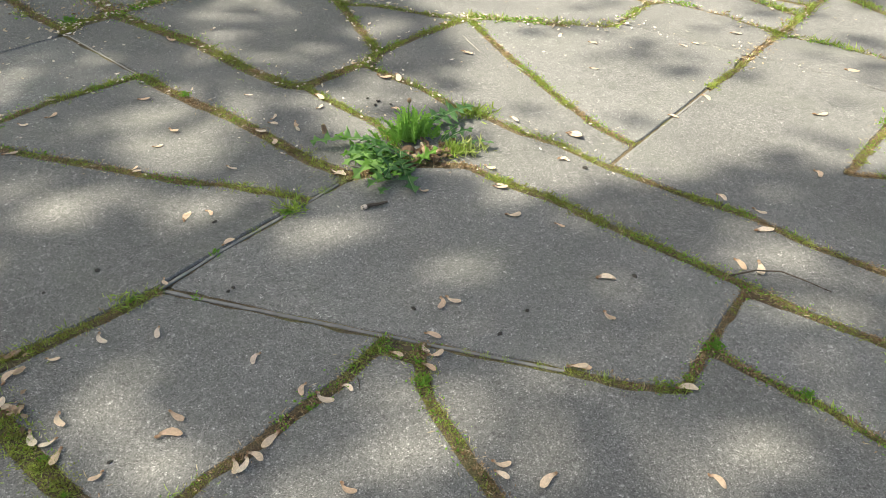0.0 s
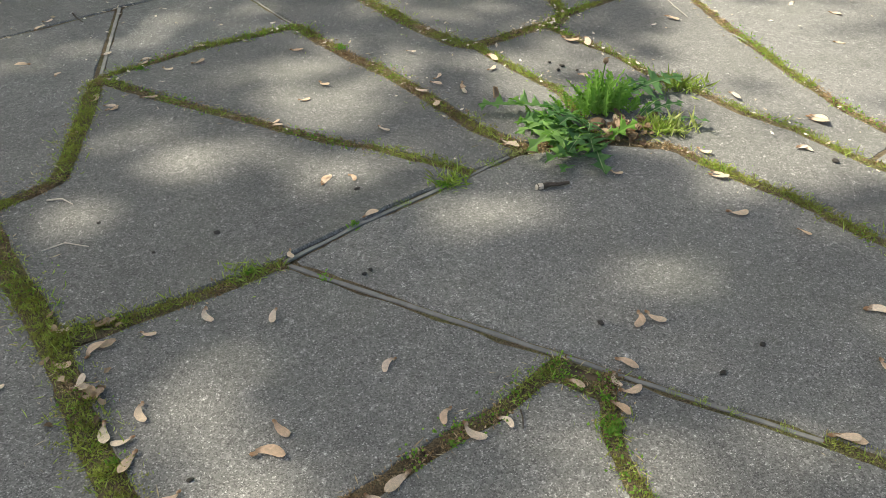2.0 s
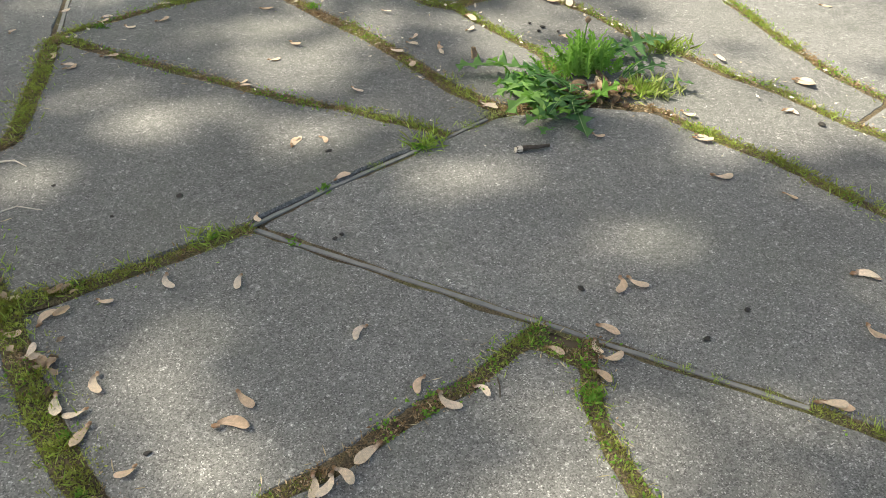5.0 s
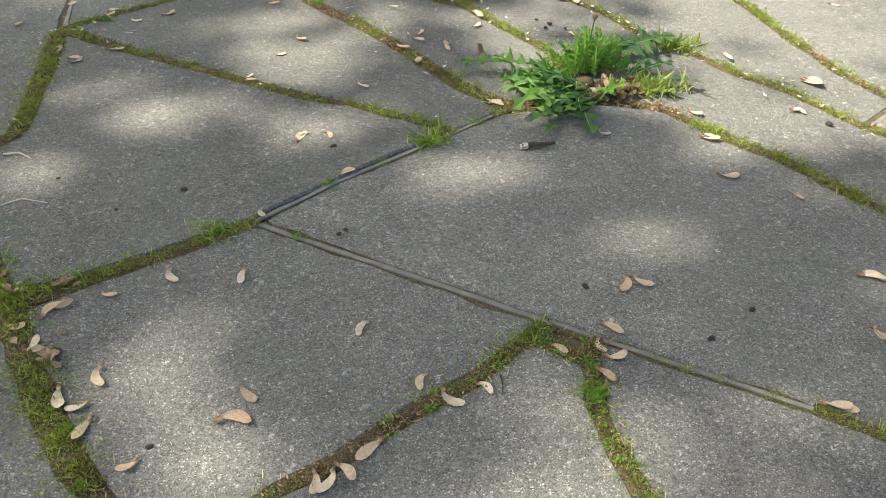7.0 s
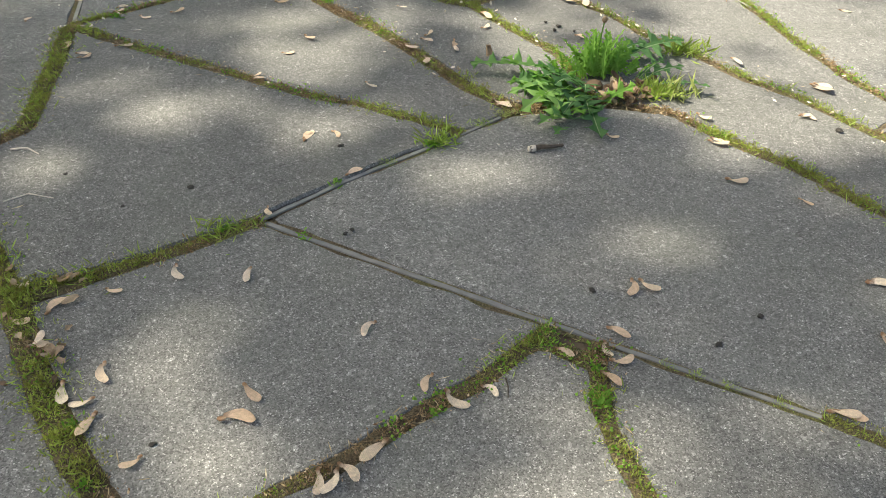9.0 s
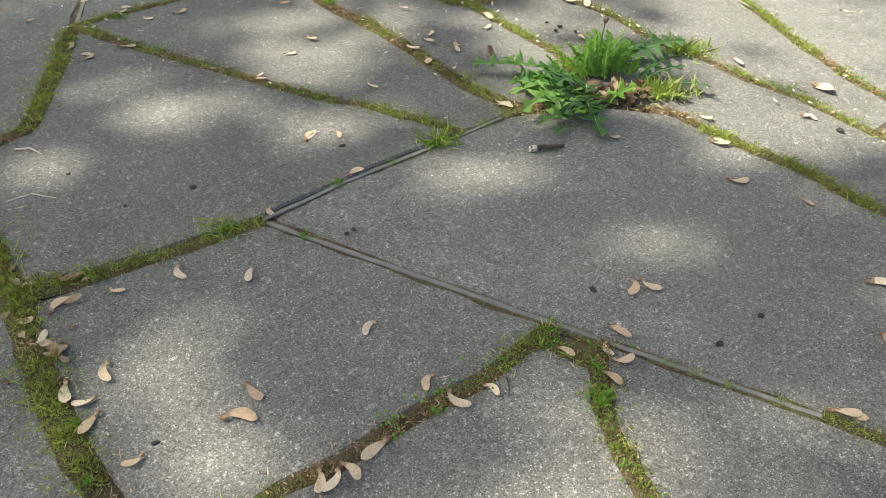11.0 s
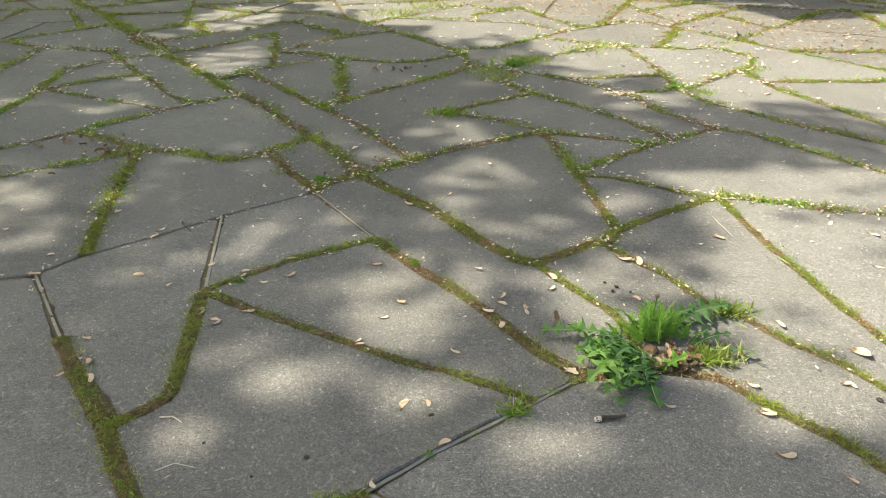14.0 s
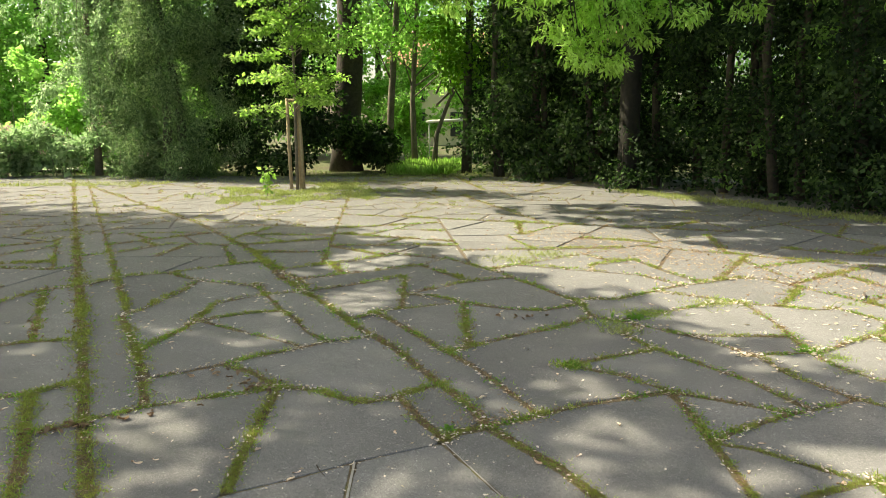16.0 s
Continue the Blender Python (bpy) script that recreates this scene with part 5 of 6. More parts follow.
# light shrubs beyond the far corner, with blossom, and a low fence
for k in range(11):
    pale = k % 3 != 1
    x, y = -16.6 + 0.56 * k, 15.9 + 0.11 * k + (rng.uniform(0, 1.0) if pale else rng.uniform(2.2, 3.4))
    shrub = tagged(empty("flowering_shrub", x, y), "loose pale green shrub with a few pinkish flower heads" if pale else "loose bright green leafy shrub", "shrub", "shrubs beyond the corner")
    tall = rng.uniform(1.3, 2.6) if pale else rng.uniform(2.4, 4.2)
    clumps = spread_clumps(rng, (x - 0.8, x + 0.8, y - 0.5, y + 0.8, 0.12, tall), 18, 0.34)
    under(leaf_cloud("leaves", clumps, 1300 if pale else 1700, 0.15 if pale else 0.19, SHRUB_LEAF if pale else WOOD_LEAF, None, 100 + k), shrub)
    if pale:
        under(leaf_cloud("flowers", [(c[0], c[1] - 0.2, c[2] + 0.3, 0.16, 0.08) for c in clumps[:5]], 130, 0.07, BLOSSOM, None, 120 + k), shrub)["kind"] = "stuff"
    for m in range(3):
        sx, sy = x + rng.uniform(-0.35, 0.35), y + rng.uniform(-0.3, 0.5)
        trunk("stem", [(sx, sy, -0.05), (sx + rng.uniform(-0.3, 0.3), sy, tall * 0.6)], [0.012, 0.007], PALE_BARK, shrub, 5)
path_bm = bmesh.new()
bmesh.ops.create_grid(path_bm, x_segments=40, y_segments=6, size=1.0)
for v in path_bm.verts:
    along, across = v.co.x * 5.5, v.co.y * (0.55 + 0.12 * wobble(v.co.x * 3, v.co.y, 2))
    v.co = Vector((-16.5 + 0.983 * along - 0.186 * across, 19.6 + 0.186 * along + 0.983 * across, 0.012 + 0.004 * wobble(v.co.x, v.co.y, 5)))
tagged(part("gravel_path", path_bm, PALE_MORTAR), "pale gravel path behind the shrubs", "path", "", "structure")

# woodland behind everything
for k in range(13):
    x = -34 + 5.2 * k
    y = 29 + rng.uniform(-1.5, 2.5) - (0.25 * max(0, x)) + (3 if -8 < x < -2 else 0)
    tree = tagged(empty("woodland_tree", x, y), "tall broad-leaved tree in full light green leaf", "tree", "trees behind the garden")
    trunk("trunk", [(x, y, -0.05), (x + 0.1, y, 3), (x, y, 9)], [0.15, 0.12, 0.07] if -11 < x < -1 else [0.26, 0.2, 0.12], BARK, tree, 8)
    gap_here = -11 < x < -1
    low = 2.4 if gap_here else 0.6
    crowns = [c for c in spread_clumps(rng, (x - 3.2, x + 3.2, y - 2, y + 2, low, 13), 130, 0.85 if gap_here else 1.4) if not view_hole(c)]
    under(leaf_cloud("crown", crowns, 17000 if gap_here else 20000, 0.20 if gap_here else 0.24, WOOD_LEAF, None, 140 + k), tree)

for k, (x, y, z0, z1) in enumerate(((-8.2, 25.5, 0.3, 4.6), (-6.9, 26.5, 0.3, 3.0), (-5.6, 25.2, 0.2, 2.2), (-6.2, 27.5, 2.6, 5.5), (-3.4, 26.5, 0.3, 3.4), (-2.0, 25.5, 0.3, 5.0))):
    shrub = tagged(empty("garden_shrub", x, y), "leafy light green shrub in the garden beyond", "shrub", "shrubs in front of the house")
    under(leaf_cloud("leaves", spread_clumps(rng, (x - 0.9, x + 0.9, y - 0.5, y + 0.5, z0, z1), 26, 0.45), 3800 if k < 4 else 1800, 0.15, WOOD_LEAF, None, 180 + k), shrub)
    trunk("stem", [(x, y, -0.05), (x + 0.1, y, z1 * 0.7)], [0.05, 0.02], BARK, shrub, 6)

# ---- what shows through the gap in the trees ----
house = tagged(empty("house", -3.9, 44.0), "pale rendered house with a red roof far behind the trees", "house")
bm = bmesh.new()
bmesh.ops.create_cube(bm, size=1.0, matrix=Matrix.Translation((-3.9, 46.0, 2.25)) @ Matrix.Diagonal((13, 8, 4.6, 1)))
bmesh.ops.bevel(bm, geom=bm.edges[:], offset=0.04, segments=1, affect="EDGES")
under(part("wall", bm, WALL), house)
bm = bmesh.new()
rows = [[bm.verts.new((x, y, z)) for x in (-10.8, 3.1)] for y, z in ((41.6, 4.5), (46.0, 7.0), (50.4, 4.5), (50.3, 4.3), (46.0, 6.8), (41.7, 4.3))]
for r, q in zip(rows, rows[1:] + rows[:1]):
    bm.faces.new((r[0], r[1], q[1], q[0]))
bm.faces.new([r[0] for r in rows])
bm.faces.new([r[1] for r in rows][::-1])
under(part("roof", bm, ROOF), house)
for k in range(5):
    for z in (1.2, 3.2):
        bm = bmesh.new()
        bmesh.ops.create_cube(bm, size=1.0, matrix=Matrix.Translation((-8.9 + 2.5 * k, 41.98, z)) @ Matrix.Diagonal((1.0, 0.12, 1.4, 1)))
        bmesh.ops.bevel(bm, geom=bm.edges[:], offset=0.02, segments=1, affect="EDGES")
        under(part("window", bm, GLASS), house)
rail = tagged(empty("garden_rail", -4.3, 23.9), "pale horizontal rail on posts beyond the trees", "fence")
trunk("rail", [(-4.9, 23.9, 1.36), (-3.2, 23.9, 1.42)], [0.05, 0.05], RAIL, rail, 7)
for x in (-4.8, -3.3):
    trunk("post", [(x, 23.95, -0.05), (x, 23.95, 1.36)], [0.022, 0.022], RAIL, rail, 6)

# ---- grass round the staked tree and at the edges ----
g = np.random.default_rng(17)
n = 20000
turn, reach = g.uniform(0, math.tau, n), np.sqrt(g.random(n))
spots = np.stack([-5.4 + np.cos(turn) * reach * 2.1, 13.3 + np.sin(turn) * reach * 2.3, np.zeros(n)], 1)
keep = [0.25 + wobble(x, y, 1.1, 2.0) + 0.5 * wobble(x, y, 3.5) > 0.10 + 0.35 * math.hypot((x + 5.4) / 2.4, (y - 13.3) / 2.4) for x, y, _ in spots]
spots = spots[np.array(keep)]
far = np.stack([g.uniform(-14, -1.5, 7000), g.uniform(15.2, 19.4, 7000), np.full(7000, -0.02)], 1)
along = g.random(5000)
verge = np.stack([0.8 + 4.4 * along, 14.2 - 5.6 * along - 0.9 * along * (1 - along), np.full(5000, 0.0)], 1) + g.normal(size=(5000, 3)) * np.array([0.16, 0.16, 0])
border = np.stack([g.uniform(-17, -9.2, 3000), g.uniform(-0.45, 0.45, 3000), np.full(3000, 0.0)], 1)
border[:, 1] += 14.0 + 0.189 * (border[:, 0] + 14.5)
spots = np.concatenate([spots, far, verge, border])
v, f = leaf_quads(spots, unit(g.normal(size=spots.shape) * 0.5 + np.array([0, 0, 1.0])), unit(g.normal(size=spots.shape)), g.uniform(0.025, 0.075, len(spots)), 0.12)
tagged(sheet("lawn_grass", v.tolist(), f.tolist(), LAWN), "thin yellowish grass growing over the slabs round the staked tree", "grass", "", "stuff")
n = 5000
spots = np.stack([g.uniform(-5.0, -3.3, n), g.uniform(18.6, 22.5, n), np.full(n, -0.03)], 1)
v, f = leaf_quads(spots, unit(g.normal(size=spots.shape) * 0.6 + np.array([0, 0, 1.0])), unit(g.normal(size=spots.shape)), g.uniform(0.1, 0.35, n), 0.12)
tagged(sheet("sunny_grass", v.tolist(), f.tolist(), LIME_LEAF), "bright green grass in the sun beyond the trees", "grass", "", "stuff")


# ---- the thistle-like dandelion in the joint ----
def lobed_leaf(length, breadth, lobes, arch, droop, seed):
    """A long jagged leaf along +x from its base: a narrow blade with pointed, toothed lobes, each twisted its own way."""
    local = random.Random(seed)
    bm = bmesh.new()

    def spine(k):
        return Vector((length * k, 0.08 * length * math.sin(2.5 * k + seed) * k, arch * length * math.sin(math.pi * min(1, k * 0.9)) - droop * length * k * k))

    rib = []
    steps = lobes * 3
    for i in range(steps + 1):
        k = i / steps
        core = breadth * (0.09 + 0.16 * math.sin(math.pi * min(1, 0.1 + 0.85 * k))) if k < 0.98 else 0.001
        rib.append([bm.verts.new(spine(k) + Vector((0, core * s, 0.12 * breadth * abs(s)))) for s in (-1, 0, 1)])
    for r, q in zip(rib, rib[1:]):
        bm.faces.new((r[0], q[0], q[1], r[1]))
        bm.faces.new((r[1], q[1], q[2], r[2]))
    for j in range(lobes):
        for side in (0, 2):
            i = min(3 * j + (1 if side else 0), steps - 2)
            k = (i + 1) / steps
            wide = breadth * (0.40 + 0.70 * math.sin(math.pi * (0.12 + 0.78 * k))) * local.uniform(0.75, 1.2)
            s = -1 if side == 0 else 1
            a, m, b = rib[i][side], rib[i + 1][side], rib[i + 2][side]
            lift = local.uniform(-0.30, 0.55) * wide
            ahead = local.uniform(-0.15, 0.45) * wide
            tip = m.co + Vector((ahead, s * wide, lift))
            heart = bm.verts.new(m.co.lerp(tip, 0.42) + Vector((0, 0, 0.10 * wide)))
            back = bm.verts.new(m.co.lerp(tip, 0.50) + Vector((-0.20 * wide, 0, -0.04 * wide)))
            front = bm.verts.new(m.co.lerp(tip, 0.45) + Vector((0.22 * wide, 0, 0.02 * wide)))
            notch = bm.verts.new(m.co.lerp(tip, 0.56) + Vector((0.05 * wide, 0, 0.03 * wide)))
            ring = [a, back, bm.verts.new(tip), notch, front, b, m]
            for u, w in zip(ring, ring[1:] + ring[:1]):
                bm.faces.new((u, w, heart) if s > 0 else (w, u, heart))
    bm.normal_update()
    return bm


dandelion = tagged(empty("dandelion", 0.352, 1.62, 0.0), "large jagged-leaved dandelion with a rosette and upright leaves in a joint", "plant")


def dandelion_leaf(x, y, turn, roll, pitch, length, breadth, lobes, arch, droop, seed, ribbed=False, label="", material=None):
    leaf = part("leaf", lobed_leaf(length, breadth, lobes, arch, droop, seed), material or DANDELION, dandelion, label)
    leaf.matrix_local = pose(x - 0.352, y - 1.62, 0.007, 0, 0, turn) @ pose(0, 0, 0, roll, -pitch, 0)
    if ribbed:
        ks = [0.02 + 0.16 * i for i in range(7)]
        line = [(length * q, 0.08 * length * math.sin(2.5 * q + seed) * q, arch * length * math.sin(math.pi * min(1, q * 0.9)) - droop * length * q * q + 0.001) for q in ks]
        part("midrib", tube(bmesh.new(), line, [0.0016 * (1 - 0.7 * q) for q in ks], 5), RIB, leaf, "pale green midrib")


LEAVES = (
    # x, y, turn, length, breadth, lobes, arch, droop, pitch
    (0.275, 1.680, 175, 0.225, 0.033, 7, 0.05, 0.02, 5),
    (0.435, 1.735, 21, 0.200, 0.038, 6, 0.05, 0.02, 8), (0.420, 1.735, 33, 0.110, 0.024, 4, 0.10, 0.03, 14),
    (0.310, 1.530, 274, 0.165, 0.036, 4, 0.07, 0.06, 4), (0.315, 1.560, 262, 0.120, 0.032, 4, 0.11, 0.07, 10),
    (0.300, 1.590, 238, 0.190, 0.038, 5, 0.09, 0.08, 7), (0.285, 1.605, 223, 0.205, 0.036, 5, 0.09, 0.08, 8), (0.280, 1.610, 205, 0.170, 0.032, 5, 0.09, 0.07, 8),
    (0.300, 1.580, 250, 0.160, 0.038, 4, 0.10, 0.09, 9), (0.275, 1.620, 190, 0.120, 0.026, 4, 0.10, 0.05, 10),
    (0.310, 1.610, 230, 0.140, 0.034, 4, 0.12, 0.08, 24), (0.300, 1.620, 212, 0.130, 0.032, 4, 0.12, 0.08, 26), (0.320, 1.600, 252, 0.110, 0.030, 4, 0.12, 0.08, 24),
    (0.290, 1.640, 196, 0.110, 0.028, 4, 0.12, 0.06, 28),
    (0.475, 1.600, 356, 0.150, 0.015, 6, 0.07, 0.04, 5), (0.470, 1.630, 14, 0.110, 0.018, 4, 0.12, 0.05, 18), (0.465, 1.640, 30, 0.085, 0.018, 4, 0.12, 0.05, 25),
)
for k, (x, y, turn, length, breadth, lobes, arch, droop, pitch) in enumerate(LEAVES):
    dandelion_leaf(x, y, turn, 10 * math.sin(3 * k), pitch, length, breadth, lobes, arch, droop, k, True)
rng = random.Random(2)
for k in range(38):
    x, y = rng.gauss(0.258, 0.042), rng.gauss(1.562, 0.046)
    dandelion_leaf(x, y, 225 + 130 * (x - 0.262) / 0.1 + rng.gauss(0, 40), rng.uniform(-30, 30), rng.uniform(8, 38), rng.uniform(0.05, 0.095), rng.uniform(0.018, 0.028), 3, 0.12, 0.10, 80 + k, material=FRESH if k % 3 == 0 else None)
for k in range(92):
    x, y = rng.gauss(0.372, 0.036), rng.gauss(1.672, 0.016)
    fan = 90 - 900 * (x - 0.368) + rng.gauss(0, 40)       # they lean away from the middle
    dandelion_leaf(x, y, fan, rng.uniform(-80, 80), rng.uniform(46, 86), rng.uniform(0.045, 0.118) * (1 - 4 * min(0.12, abs(x - 0.372))), rng.uniform(0.007, 0.012), 7, 0.06, 0.16, 140 + k, False, "upright finely cut leaf", FRESH)
stalk = part("stalk", tube(bmesh.new(), [(0.012, 0.055, 0.0), (0.010, 0.057, 0.08), (0.014, 0.060, 0.138)], [0.0022, 0.0018, 0.0015], 6), FRESH, dandelion, "thin green flower stalk")
bud = bmesh.new()
bmesh.ops.create_icosphere(bud, subdivisions=2, radius=0.007)
for v in bud.verts:
    v.co = Vector((0.014 + v.co.x, 0.060 + v.co.y, 0.143 + v.co.z * 1.2 + 0.002 * abs(wobble(v.co.x, v.co.y, 400))))
part("bud", bud, DRY_LEAF, stalk, "closed dark brown bud")
crown_bm = bmesh.new()
bmesh.ops.create_icosphere(crown_bm, subdivisions=2, radius=0.022)
for v in crown_bm.verts:
    v.co.z = max(-0.01, v.co.z * 0.7) + 0.004 * wobble(v.co.x, v.co.y, 60)
part("root_crown", crown_bm, DRY_LEAF, dandelion, "brown root crown")


# ---- small weeds in the joints ----
def weed(x, y, size, leaves, material, seed, label):
    local = random.Random(seed)
    plant = tagged(empty("weed", x, y, 0.0), label, "plant", "weeds in the joints")
    for k in range(int(leaves * 1.6)):
        bm = bmesh.new()
        turn, rise = local.uniform(0, 360), local.uniform(15, 70)
        L = size * local.uniform(0.3, 0.75)
        rows = [[bm.verts.new((L * q, L * 0.22 * s * math.sin(math.pi * min(0.97, 0.1 + 0.85 * q)), 0.06 * L * abs(s) - 0.25 * L * q * q)) for s in (-1, 0, 1)] for q in (0, 0.3, 0.6, 0.85, 1.0)]
        for r, q in zip(rows, rows[1:]):
            bm.faces.new((r[0], q[0], q[1], r[1]))
            bm.faces.new((r[1], q[1], q[2], r[2]))
        leaf = part("leaf", bm, material, plant)
        leaf.matrix_local = pose(local.gauss(0, size * 0.5), local.gauss(0, size * 0.5), local.uniform(0.0, 0.006), 0, 0, turn) @ pose(0, 0, 0, 0, -rise, 0)
    return plant


for k, (x, y, size, n) in enumerate(((0.162, 0.685, 0.017, 44), (-0.301, 1.057, 0.012, 22), (-0.579, 0.664, 0.010, 26), (0.969, 0.461, 0.015, 44), (0.851, 0.634, 0.018, 40),
                                     (-0.777, 2.86, 0.035, 30), (0.203, 4.83, 0.07, 30), (-0.058, 1.356, 0.020, 20), (-0.241, 3.788, 0.05, 26), (1.111, 4.228, 0.06, 26),
                                     (-0.079, 0.672, 0.011, 14), (-0.440, 1.085, 0.013, 22), (0.17, 0.74, 0.011, 18), (-0.53, 0.57, 0.012, 22), (-0.9, 2.0, 0.02, 16), (-0.25, 1.222, 0.016, 14), (-0.33, 2.12, 0.022, 18))):
    weed(x, y, size, n, WEED, 200 + k, "clump of tiny bright green leaves in a joint")


def tuft(x, y, spread, tall, count, material, seed, label):
    """A tuft of thin grass blades."""
    g = np.random.default_rng(seed)
    base = np.stack([g.normal(x, spread, count), g.normal(y, spread * 0.7, count), np.full(count, 0.0)], 1)
    v, f = leaf_quads(base, unit(g.normal(size=(count, 3)) * np.array([0.8, 0.8, 0.25]) + np.array([0, 0, 0.7])), unit(g.normal(size=(count, 3))), g.uniform(0.4, 1.0, count) * tall, 0.055)
    return tagged(sheet("grass_tuft", v.tolist(), f.tolist(), material), label, "grass", "tufts of grass in the joints", "stuff")


tuft(0.500, 1.583, 0.022, 0.050, 240, TUFT, 301, "yellow-green tuft of grass beside the dandelion")
tuft(0.545, 1.570, 0.030, 0.070, 70, LAWN, 302, "dry wispy tuft of grass beside the dandelion")
tuft(0.172, 0.690, 0.020, 0.024, 50, TUFT, 303, "sparse fine grass in a mossy joint")
tuft(-0.455, 1.075, 0.020, 0.034, 90, TUFT, 304, "sparse fine grass in a mossy joint")
tuft(-0.045, 1.372, 0.022, 0.045, 120, TUFT, 305, "bright tuft of grass in a joint")
tuft(0.630, 1.810, 0.030, 0.055, 160, TUFT, 307, "yellow-green tuft of grass in a joint")
for k, (x, y, spread, tall, count, dry) in enumerate(((0.26, 4.94, 0.10, 0.055, 480, False), (0.02, 4.68, 0.09, 0.04, 360, False), (0.09, 4.50, 0.07, 0.06, 260, True), (-0.24, 3.78, 0.05, 0.06, 260, False),
                                                     (1.17, 4.29, 0.05, 0.035, 160, True), (1.25, 4.12, 0.05, 0.04, 170, False), (1.80, 5.41, 0.05, 0.035, 160, False), (1.70, 4.64, 0.06, 0.04, 220, False),
                                                     (1.25, 3.89, 0.05, 0.035, 150, True), (-0.44, 7.14, 0.14, 0.06, 420, True), (-0.82, 6.83, 0.14, 0.06, 380, True), (0.79, 5.29, 0.12, 0.06, 300, True))):
    tuft(x, y, spread, tall, count, LAWN if dry else TUFT, 320 + k, "dry straw-coloured tuft of grass in a joint" if dry else "green tuft of grass where joints meet")
for k, (x, y) in enumerate(((0.318, 0.727), (0.36, 0.706), (0.43, 0.670), (0.28, 0.747))):
    tuft(x, y, 0.007, 0.011, 60, TUFT, 340 + k, "speck of moss on the mortar")


# ---- winged maple seeds ----
def samara_mesh(seed):
    """A swollen seed with one curved, thin wing; about 1 long, lying along +x."""
    local = random.Random(seed)
    bm = bmesh.new()
    bend = local.uniform(0.05, 0.16)
    rows = []
    for k, half in ((0.16, 0.055), (0.3, 0.105), (0.45, 0.155), (0.62, 0.20), (0.8, 0.205), (0.93, 0.145), (1.0, 0.05)):
        y = bend * math.sin(math.pi * k) * 1.4
        z = 0.05 + 0.05 * math.sin(3 * k + seed) + local.uniform(-0.01, 0.01)
        rows.append([bm.verts.new((k, y + half * s * (0.7 if s > 0 else 1.0), z + 0.03 * s * math.sin(4 * k))) for s in (-1, 0, 1)])
    under_rows = [[bm.verts.new(v.co - Vector((0, 0, 0.014))) for v in r] for r in rows]
    for block, flip in ((rows, False), (under_rows, True)):
        for r, q in zip(block, block[1:]):
            for i in (0, 1):
                quad = (r[i], q[i], q[i + 1], r[i + 1])
                bm.faces.new(quad[::-1] if flip else quad)
    for i in (0, 2):
        for r, q, u, w in zip(rows, rows[1:], under_rows, under_rows[1:]):
            bm.faces.new((r[i], u[i], w[i], q[i]) if i == 0 else (q[i], w[i], u[i], r[i]))
    nut = bmesh.ops.create_icosphere(bm, subdivisions=1, radius=1.0)["verts"]
    for v in nut:
        v.co = Vector((0.12 + v.co.x * 0.15, 0.02 + v.co.y * 0.085, 0.055 + v.co.z * 0.055))
    me = bpy.data.meshes.new("samara")
    bm.to_mesh(me)
    bm.free()
    me.materials.append(HUSK)
    return me


SAMARAS = [samara_mesh(k) for k in range(6)]
tilt = random.Random(77)


def samara(x, y, turn, length):
    ob = new("samara", SAMARAS[tilt.randrange(6)])
    s = length * 1.05
    way = Vector((math.cos(radians(turn)), math.sin(radians(turn)))) * (length / 2)
    ob.matrix_basis = pose(x - way.x, y - way.y, 0.0035, tilt.uniform(-9, 9), tilt.uniform(-5, 1), turn) @ Matrix.Diagonal((s, s * tilt.choice((-1, 1)), s, 1))
    return tagged(ob, "dry tan winged maple seed lying on the paving", "seed", "fallen maple seeds")


samara(-0.558, 0.755, -72, 0.040)
samara(-0.500, 0.970, -64, 0.039)
samara(-0.382, 0.960, -98, 0.035)
samara(-0.174, 0.832, -126, 0.034)
samara(-0.341, 0.713, -49, 0.040)
samara(-0.355, 0.663, -3, 0.051)
samara(-0.605, 0.718, -71, 0.046)
samara(-0.574, 0.702, -157, 0.034)
samara(-0.554, 0.663, -108, 0.043)
samara(-0.480, 0.603, -142, 0.030)
samara(-0.084, 0.722, -112, 0.035)
samara(-0.046, 0.694, -43, 0.044)
samara(0.002, 0.704, -41, 0.030)
samara(-0.160, 0.609, -137, 0.049)
samara(-0.235, 0.566, -87, 0.038)
samara(-0.218, 0.566, -115, 0.041)
samara(-0.197, 0.577, -47, 0.040)
samara(0.264, 0.915, -109, 0.043)
samara(0.298, 0.921, -42, 0.040)
samara(0.218, 0.812, -34, 0.040)
samara(0.196, 0.781, -79, 0.030)
samara(0.210, 0.758, 5, 0.038)
samara(0.184, 0.720, -54, 0.039)
samara(0.561, 1.223, -6, 0.046)
samara(0.673, 1.146, -50, 0.030)
samara(0.508, 0.649, -11, 0.046)
samara(0.699, 0.909, -16, 0.045)
samara(0.648, 0.784, -75, 0.030)
samara(-0.321, 1.389, 69, 0.042)
samara(-0.265, 1.399, -58, 0.031)
samara(-0.194, 1.620, -44, 0.037)
samara(-0.095, 1.825, -40, 0.042)
samara(-0.046, 1.903, 53, 0.035)
samara(-0.060, 1.749, -88, 0.047)
samara(0.025, 1.850, -86, 0.040)
samara(0.570, 1.360, -24, 0.043)
samara(0.572, 1.373, -33, 0.030)
samara(0.822, 1.468, -32, 0.036)
samara(0.922, 1.611, -42, 0.045)
samara(-0.980, 1.835, 39, 0.030)
samara(-0.921, 1.781, 9, 0.031)
samara(-0.596, 0.926, -16, 0.030)
samara(-0.685, 0.962, 13, 0.040)
samara(-0.682, 0.818, 68, 0.035)
samara(-0.655, 0.804, -17, 0.044)
samara(-0.370, 1.132, -74, 0.032)
